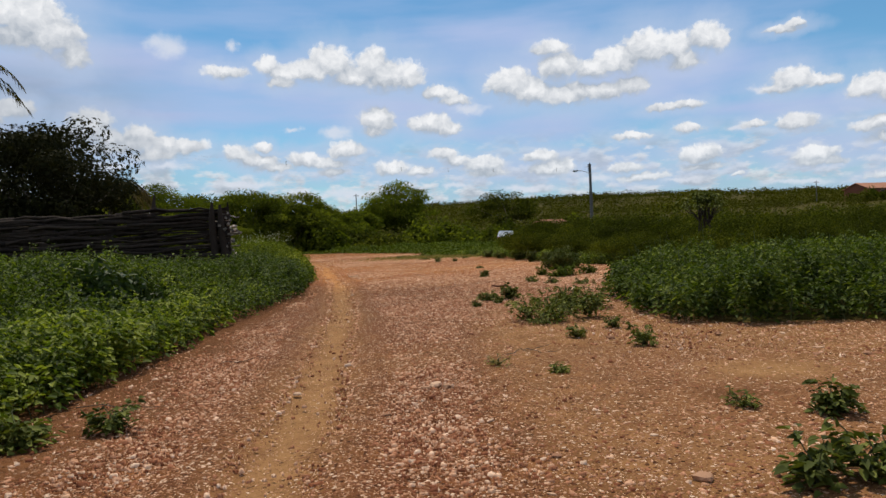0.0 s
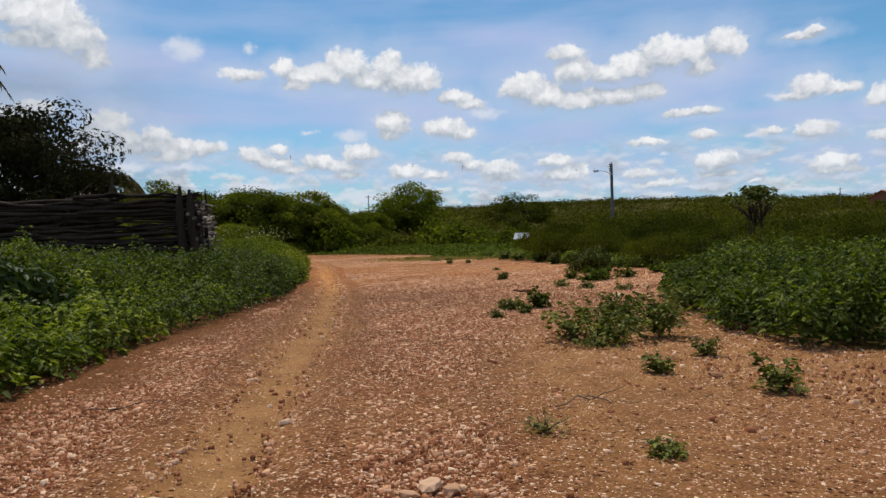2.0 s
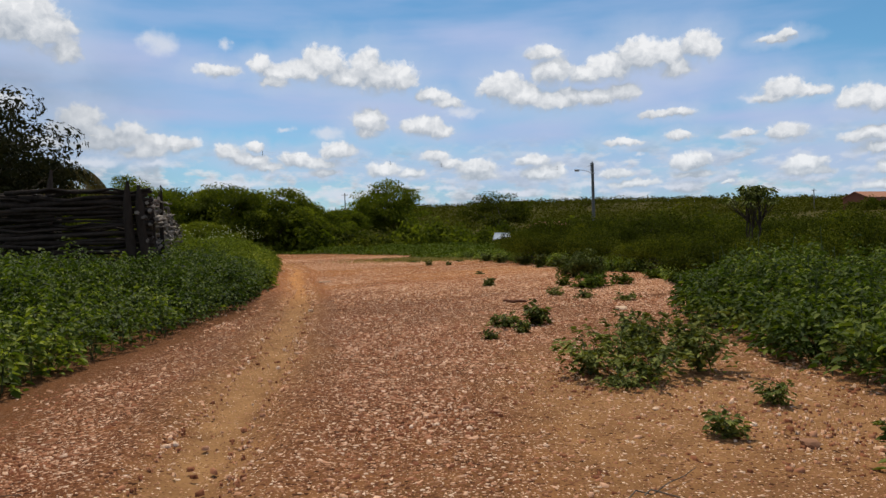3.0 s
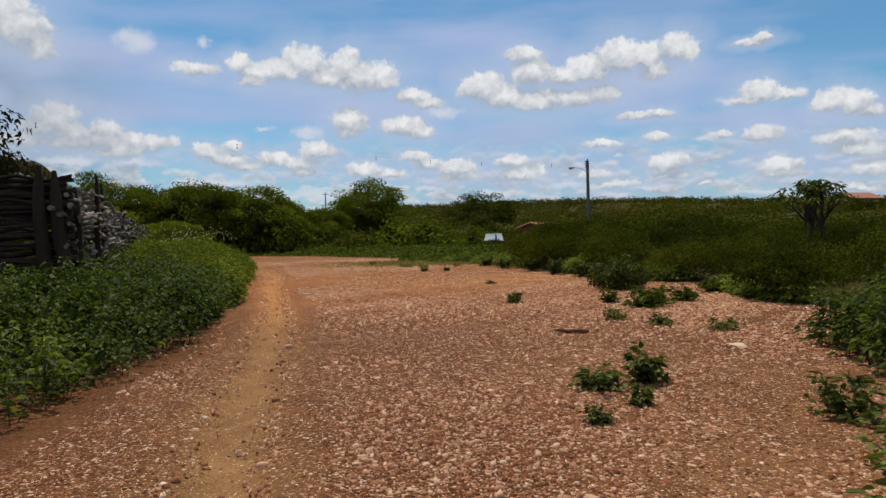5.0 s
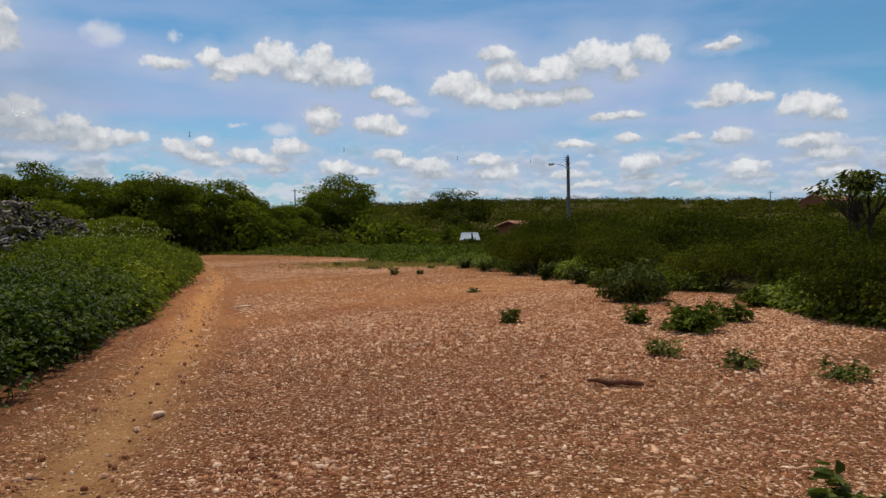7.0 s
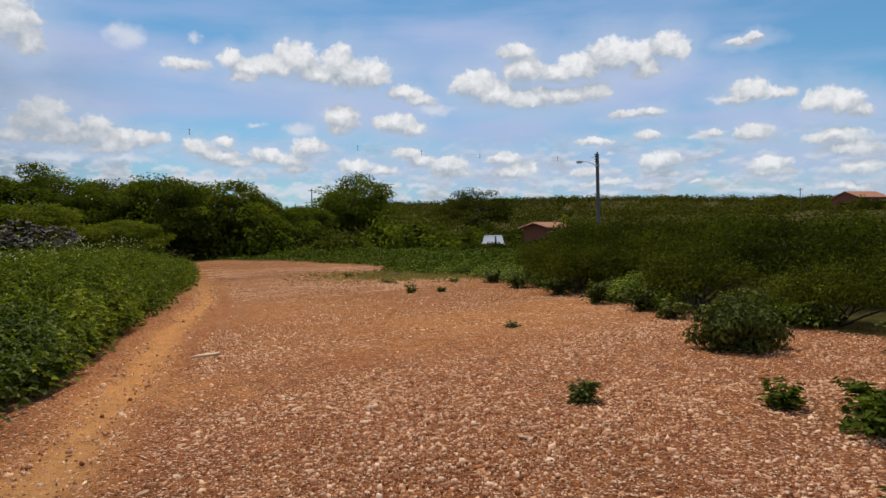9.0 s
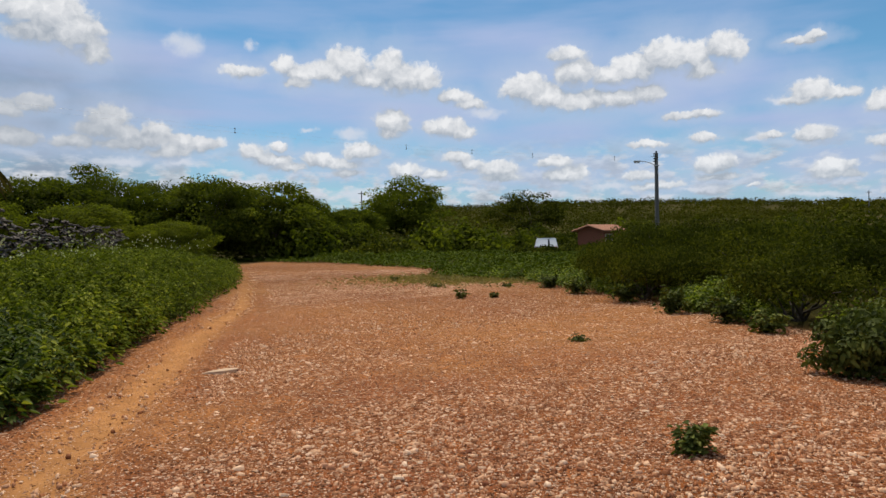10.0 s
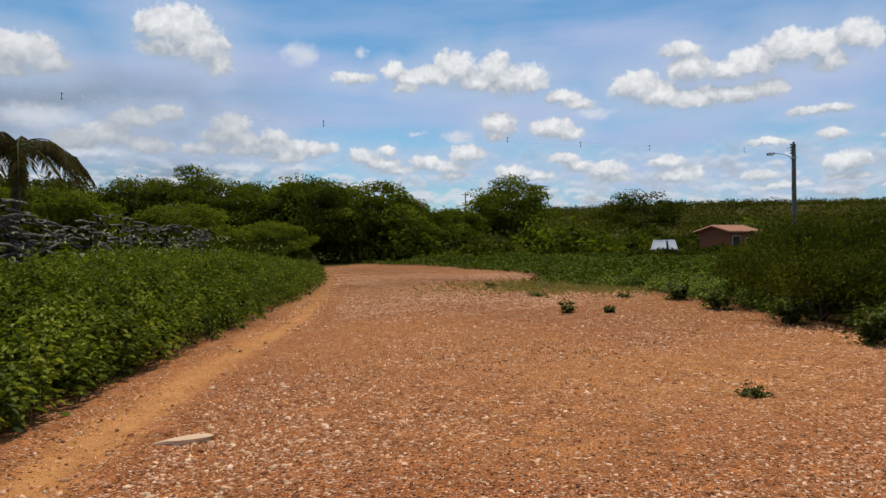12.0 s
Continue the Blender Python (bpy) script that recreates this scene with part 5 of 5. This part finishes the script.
def make_lamp_post():
    base = new("street_lamp")
    base.location = (16.6, 69.0, 0)
    tagged(base, "grey concrete utility pole with an arm street lamp", "street lamp")
    bm = bmesh.new()
    box(bm, (-0.15, -0.13, -0.3), (0.15, 0.13, 7.66))
    for v in bm.verts:
        if v.co.z > 1:
            v.co.x *= 0.72
            v.co.y *= 0.72
    bmesh.ops.bevel(bm, geom=list(bm.edges), offset=0.02, segments=1, affect="EDGES")
    part("pole", bm, M_CONCRETE, base)
    line = np.array(((-0.1, 0, 6.75), (-0.5, -0.05, 6.95), (-0.95, -0.1, 7.05), (-1.3, -0.12, 7.06)))
    child("arm", tube_mesh("arm", [(line, np.full(4, 0.025))], M_METAL, 6), base)
    bm = bmesh.new()
    box(bm, (-1.72, -0.24, 7.0), (-1.22, 0.0, 7.12), 0.03)
    head = part("lamp_head", bm, M_METAL, base, "grey metal lamp head")
    bm = bmesh.new()
    box(bm, (-1.68, -0.21, 6.93), (-1.32, -0.03, 6.998), 0.02)
    part("lens", bm, M_LAMP, head, "pale glass lens")
    bm = bmesh.new()
    box(bm, (-0.16, -0.15, 6.70), (0.16, 0.15, 6.78))
    part("bracket", bm, M_METAL, base)
    for z in (7.05, 7.25, 7.45, 7.62):
        bm = bmesh.new()
        bmesh.ops.create_cone(bm, cap_ends=True, segments=10, radius1=0.06, radius2=0.06, depth=0.09, matrix=Matrix.Translation((-0.17, -0.05, z)))
        part("insulator", bm, M_TYRE, base, "dark spool insulator")
    line = np.array(((-0.1, 0, 7.42), (-0.45, -0.03, 7.40)))
    child("stay", tube_mesh("stay", [(line, np.full(2, 0.02))], M_METAL, 6), base)
    bm = bmesh.new()
    box(bm, (-0.06, -0.05, 7.66), (0.06, 0.05, 7.82), 0.02)
    part("cap", bm, M_CONCRETE, base)


make_lamp_post()


def make_power_line():
    """A low-voltage line of two stacked wires from the lamp pole to a pole beside the fence, with upright spacers."""
    a, b = np.array((16.45, 68.9)), np.array((-30.2, 35.4))

    def at(u):
        """A place on the lowest wire: level at the poles, sagging between."""
        return np.array((*(a * (1 - u) + b * u), 6.95 + 0.9 * u - 4.2 * u * (1 - u) * (1 - 0.35 * u)))

    pole = new("utility_pole")
    pole.location = (b[0], b[1], 0)
    tagged(pole, "grey concrete utility pole carrying low wires", "utility pole")
    child("pole", tube_mesh("pole", [(np.array(((0, 0, -0.3), (0, 0, 4.3), (0, 0, 8.7))), np.array((0.16, 0.13, 0.10)))], M_CONCRETE, 8), pole)
    bm = bmesh.new()
    box(bm, (-0.05, -0.17, 7.6), (0.05, -0.10, 8.55))
    part("insulator_rack", bm, M_METAL, pole)
    line = new("power_line")
    tagged(line, "thin dark overhead wires with upright spacers", "power line")
    for k in range(2):
        pts = np.array([at(u) + (0, 0, 0.2 + 0.2 * k) for u in np.linspace(0, 1, 25)])
        child("wire", tube_mesh("wire", [(pts, np.full(25, 0.0014))], M_METAL, 4), line)
    for u in (0.079, 0.217, 0.304, 0.386, 0.557, 0.738, 0.88):
        p = at(u)
        bm = bmesh.new()
        box(bm, (-0.010, -0.010, 0.15), (0.010, 0.010, 0.45), 0.004)
        for k in (1, 2):
            box(bm, (-0.028, -0.02, 0.2 * k - 0.02), (0.028, 0.02, 0.2 * k + 0.02), 0.006)
        part("spacer", bm, M_CONCRETE, line, "dark upright wire spacer", pose(*p))


make_power_line()


def make_far_poles():
    for x, y, h in ((-16.2, 160.0, 11.5), (110.0, 195.0, 11.9)):
        base = new("utility_pole")
        z = float(hill(np.array(x), np.array(y)))
        base.location = (x, y, z)
        tagged(base, "slender distant utility pole above the scrub", "utility pole")
        child("pole", tube_mesh("pole", [(np.array(((0, 0, -0.3), (0, 0, (h - z) / 2), (0, 0, h - z))), np.array((0.16, 0.13, 0.1)))], M_CONCRETE, 8), base)
        bm = bmesh.new()
        box(bm, (-0.7, -0.06, h - z - 0.5), (0.7, 0.06, h - z - 0.38))
        part("crossarm", bm, M_CONCRETE, base)


make_far_poles()


def make_car():
    base = new("car")
    base.location = (7.6, 65.0, 0)
    base.rotation_euler = (0, 0, radians(-8))
    tagged(base, "white hatchback car parked beyond the creepers", "car")
    # profile along the car, from tail to nose: body, then cabin
    bm = bmesh.new()
    body = ((-1.85, 0.35), (-1.9, 0.62), (-1.86, 0.9), (0.75, 0.9), (1.6, 0.78), (1.88, 0.6), (1.86, 0.35))
    rows = []
    for w in (-0.8, -0.72, 0.72, 0.8):
        k = 0.94 if abs(w) > 0.75 else 1.0
        rows.append([bm.verts.new((w, y * (1 if k == 1 else 0.99), 0.35 + (z - 0.35) * k)) for y, z in body])
    for a, b in zip(rows, rows[1:]):
        for i in range(len(body)):
            j = (i + 1) % len(body)
            bm.faces.new((a[i], a[j], b[j], b[i]))
    bm.faces.new(rows[0][::-1])
    bm.faces.new(rows[-1])
    bmesh.ops.recalc_face_normals(bm, faces=bm.faces)
    part("body", bm, M_CAR, base)
    bm = bmesh.new()
    lower = [bm.verts.new(v) for v in ((-0.72, -1.78, 0.9), (0.72, -1.78, 0.9), (0.72, 0.72, 0.9), (-0.72, 0.72, 0.9))]
    upper = [bm.verts.new(v) for v in ((-0.58, -1.45, 1.36), (0.58, -1.45, 1.36), (0.58, -0.05, 1.38), (-0.58, -0.05, 1.38))]
    for i in range(4):
        j = (i + 1) % 4
        bm.faces.new((lower[i], lower[j], upper[j], upper[i]))
    bm.faces.new(upper)
    part("windows", bm, M_GLASS, base, "dark tinted car windows")
    for x0, x1 in ((-0.70, 0.12), (0.26, 0.70)):
        bm = bmesh.new()
        foot = [bm.verts.new((x, y, 0.88)) for x, y in ((x0, -1.84), (x1, -1.84), (x1, -1.77), (x0, -1.77))]
        head = [bm.verts.new((x * 0.84, y, 1.37)) for x, y in ((x0, -1.50), (x1, -1.50), (x1, -1.43), (x0, -1.43))]
        for i in range(4):
            j = (i + 1) % 4
            bm.faces.new((foot[i], foot[j], head[j], head[i]))
        bm.faces.new(foot[::-1]), bm.faces.new(head)
        part("tail_panel", bm, M_CAR, base)
    bm = bmesh.new()
    box(bm, (-0.60, -1.5, 1.35), (0.60, 0.0, 1.43), 0.03)
    part("roof", bm, M_CAR, base)
    for x in (-0.66, 0.66):
        line = np.array(((x * 1.09, -1.80, 0.9), (x * 0.9, -1.47, 1.38)))
        child("pillar", tube_mesh("pillar", [(line, np.array((0.05, 0.05)))], M_CAR, 6), base)
        line = np.array(((x * 1.09, 0.74, 0.9), (x * 0.9, -0.04, 1.39)))
        child("pillar", tube_mesh("pillar", [(line, np.array((0.045, 0.045)))], M_CAR, 6), base)
        bm = bmesh.new()
        box(bm, (x - 0.1, -1.93, 0.62), (x + 0.1, -1.87, 0.86), 0.02)
        part("tail_lamp", bm, M_RED, base, "red tail lamp")
        for y in (-1.2, 1.15):
            bm = bmesh.new()
            bmesh.ops.create_cone(bm, cap_ends=True, segments=20, radius1=0.3, radius2=0.3, depth=0.2,
                                  matrix=Matrix.Translation((x * 1.12, y, 0.3)) @ Matrix.Rotation(radians(90), 4, "Y"))
            wheel = part("wheel", bm, M_TYRE, base, "black rubber tyre")
            bm = bmesh.new()
            bmesh.ops.create_cone(bm, cap_ends=True, segments=16, radius1=0.18, radius2=0.17, depth=0.22,
                                  matrix=Matrix.Translation((x * 1.12, y, 0.3)) @ Matrix.Rotation(radians(90), 4, "Y"))
            part("rim", bm, M_METAL, wheel, "grey metal rim")


make_car()


def tile_roof(base, w, d, low, high, over, tiles, name="roof"):
    """A roof of two slopes, each of rows of half-round tiles."""
    for s in (-1, 1):
        bm = bmesh.new()
        n = tiles
        for i in range(n):
            x0 = -w / 2 - over + (w + 2 * over) * i / n
            x1 = -w / 2 - over + (w + 2 * over) * (i + 1) / n
            xm = (x0 + x1) / 2
            lift = 0.05
            pts = []
            for yy, zz in ((s * (d / 2 + over), low - over * (high - low) / (d / 2)), (0, high)):
                pts.append([bm.verts.new((x, yy, zz + l)) for x, l in ((x0, 0), ((x0 + xm) / 2, lift), (xm, lift * 1.3), ((xm + x1) / 2, lift), (x1, 0), (x1, -0.06), (x0, -0.06))])
            for k in range(7):
                j = (k + 1) % 7
                bm.faces.new((pts[0][k], pts[0][j], pts[1][j], pts[1][k]))
            bm.faces.new(pts[0][::-1])
            bm.faces.new(pts[1])
        bmesh.ops.recalc_face_normals(bm, faces=bm.faces)
        part(name, bm, M_ROOF, base, "reddish clay roof tiles")


def make_house(x, y, turn, w, d, low, high, label, wall_mat, openings, tiles, ground=None):
    base = new("house")
    z = float(hill(np.array(x), np.array(y))) if ground is None else ground
    base.matrix_basis = pose(x, y, z, 0, 0, turn)
    tagged(base, label, "house")
    t = 0.16
    for nm, lo, hi in (("wall", (-w / 2, -d / 2, -0.3), (w / 2, -d / 2 + t, low)), ("wall", (-w / 2, d / 2 - t, -0.3), (w / 2, d / 2, low)),
                       ("wall", (-w / 2, -d / 2 + t, -0.3), (-w / 2 + t, d / 2 - t, low)), ("wall", (w / 2 - t, -d / 2 + t, -0.3), (w / 2, d / 2 - t, low))):
        bm = bmesh.new()
        box(bm, lo, hi)
        part(nm, bm, wall_mat, base)
    for s in (-1, 1):
        bm = bmesh.new()
        a = [bm.verts.new((s * (w / 2 - q), yy, zz)) for q in (0, t) for yy, zz in ((-d / 2, low), (d / 2, low), (0, high - 0.03))]
        bm.faces.new(a[:3]), bm.faces.new(a[3:][::-1])
        for i in range(3):
            j = (i + 1) % 3
            bm.faces.new((a[i], a[j], a[3 + j], a[3 + i]))
        bmesh.ops.recalc_face_normals(bm, faces=bm.faces)
        part("gable", bm, wall_mat, base)
    # doors and windows: flat panels on whole walls, inner shade painted dark
    for nm, x0, x1, z0, z1 in openings:
        bm = bmesh.new()
        box(bm, (x0, -d / 2 - 0.03, z0), (x1, -d / 2 + 0.02, z1), 0.008)
        leaf = part(nm, bm, M_DARK, base, "flat dark panel, shade of an opening in its colour")
        bm = bmesh.new()
        for lo, hi in (((x0 - 0.06, -d / 2 - 0.05, z0), (x0, -d / 2 + 0.03, z1 + 0.06)), ((x1, -d / 2 - 0.05, z0), (x1 + 0.06, -d / 2 + 0.03, z1 + 0.06)),
                       ((x0, -d / 2 - 0.05, z1), (x1, -d / 2 + 0.03, z1 + 0.06))):
            box(bm, lo, hi)
        part("frame", bm, M_PLASTER, leaf)
    tile_roof(base, w, d, low, high, 0.35, tiles)


make_house(13.0, 71.6, 42, 3.0, 2.4, 2.02, 2.36, "small red brick house with a low clay-tiled roof", M_BRICK,
           (("door", -1.2, -0.4, -0.1, 1.6), ("window", 0.35, 1.1, 0.7, 1.45)), 18)
make_house(111.5, 173.0, 18, 10.0, 7.0, 2.6, 4.0, "red brick house with a red tiled roof on the hillside", M_BRICK,
           (("door", -1.0, 0.0, 0, 2.05), ("window", 1.8, 2.9, 0.9, 1.9), ("window", -4.0, -2.9, 0.9, 1.9)), 40, 5.6)


# ---- stones, log, twigs ----
def rock(x, y, size, r, label, squash=(1.0, 0.75, 0.6), turn=None, name="stone", mat=None):
    bm = bmesh.new()
    bmesh.ops.create_icosphere(bm, subdivisions=2, radius=1.0)
    seed = Vector((x * 3.1, y * 1.7, size * 50))
    for v in bm.verts:
        k = 1 + 0.42 * noise.noise(v.co * 1.1 + seed) + 0.16 * noise.noise(v.co * 3.0 + seed)
        v.co = v.co * (k * (0.86 + 0.28 * r.random()))
        v.co.z = max(-0.5, v.co.z if v.co.z < 0.4 else 0.4 + (v.co.z - 0.4) * 0.3)
    bmesh.ops.transform(bm, matrix=Matrix.Diagonal((size * squash[0], size * squash[1], size * squash[2], 1)), verts=bm.verts)
    me = bpy.data.meshes.new(name)
    bm.to_mesh(me)
    bm.free()
    me.materials.append(mat or M_STONE)
    ob = new(name, me)
    ob.matrix_basis = pose(x, y, size * squash[2] * 0.32, 0, 0, r.uniform(0, 360) if turn is None else turn)
    return tagged(ob, label, "stone", "stones on the track")


def make_stones():
    r = np.random.default_rng(81)
    rock(-2.22, 24.8, 0.17, r, "long flat pale stone beside the wheel rut", (1.25, 0.5, 0.26), 30, mat=M_SLAB)
    rock(3.7, 15.8, 0.13, r, "pale flat stone lying on stony ground", (1.2, 0.7, 0.35), mat=M_SLAB)
    rock(0.56, 6.52, 0.07, r, "dark reddish stone on the track"), rock(0.66, 6.47, 0.05, r, "dark reddish stone on the track"), rock(0.47, 6.42, 0.045, r, "dark reddish stone on the track")
    rock(-0.66, 6.45, 0.042, r, "pale stone in the sandy rut", (1.0, 0.8, 0.45)), rock(2.7, 8.72, 0.06, r, "pale flat stone lying on stony ground"), rock(1.95, 3.95, 0.06, r, "pale flat stone lying on stony ground")
    rock(5.4, 17.4, 0.12, r, "pale flat stone lying on stony ground"), rock(-1.36, 16.9, 0.05, r, "dark stone in the sandy rut"), rock(-1.0, 42.2, 0.08, r, "dark stone on the track")
    for _ in range(60):
        y = 3 + r.random() ** 1.4 * 28
        x = r.uniform(float(left_edge(y)) + 0.2, min(7.0, float(right_edge(y)) - 0.1))
        if abs(x - float(track_x(y))) < 0.4:
            continue
        rock(x, y, r.uniform(0.02, 0.045), r, "loose pale stone on the dirt track", (r.uniform(0.9, 1.3), r.uniform(0.5, 0.85), r.uniform(0.25, 0.5)))
    for _ in range(46):
        rock(r.uniform(3.7, 7.5), r.uniform(14.5, 19.2) if r.random() < 0.65 else r.uniform(6.8, 9.0), r.uniform(0.025, 0.065), r, "rough stone on the stony open ground", (r.uniform(0.9, 1.3), r.uniform(0.5, 0.85), r.uniform(0.25, 0.5)))


make_stones()


def make_sticks():
    r = np.random.default_rng(83)
    log = new("log", tube_mesh("log", [(bend((-0.23, 0, 0.035), (0.23, 0.02, 0.03), r, 0.008, 6), (0.010, 0.022, 0.026, 0.024, 0.027, 0.014))], M_LOG, 9))
    log.matrix_basis = pose(2.2, 17.24, 0.0, 0, 0, -30)
    tagged(log, "short brown broken branch lying on the gravel", "branch")
    for x, y, a, l in ((1.62, 8.1, 41, 0.75), (1.75, 8.0, -12, 0.4), (-2.1, 6.2, -8, 0.8), (-1.6, 8.2, 20, 0.5)):
        ob = new("twig", tube_mesh("twig", [(bend((-l / 2, 0, 0.01), (l / 2, 0, 0.02), r, 0.02, 7), np.linspace(0.0045, 0.002, 7))], M_BARK, 5))
        ob.matrix_basis = pose(x, y, 0.008, 0, 0, a)
        tagged(ob, "thin dry twig lying on the dirt", "twig")


make_sticks()
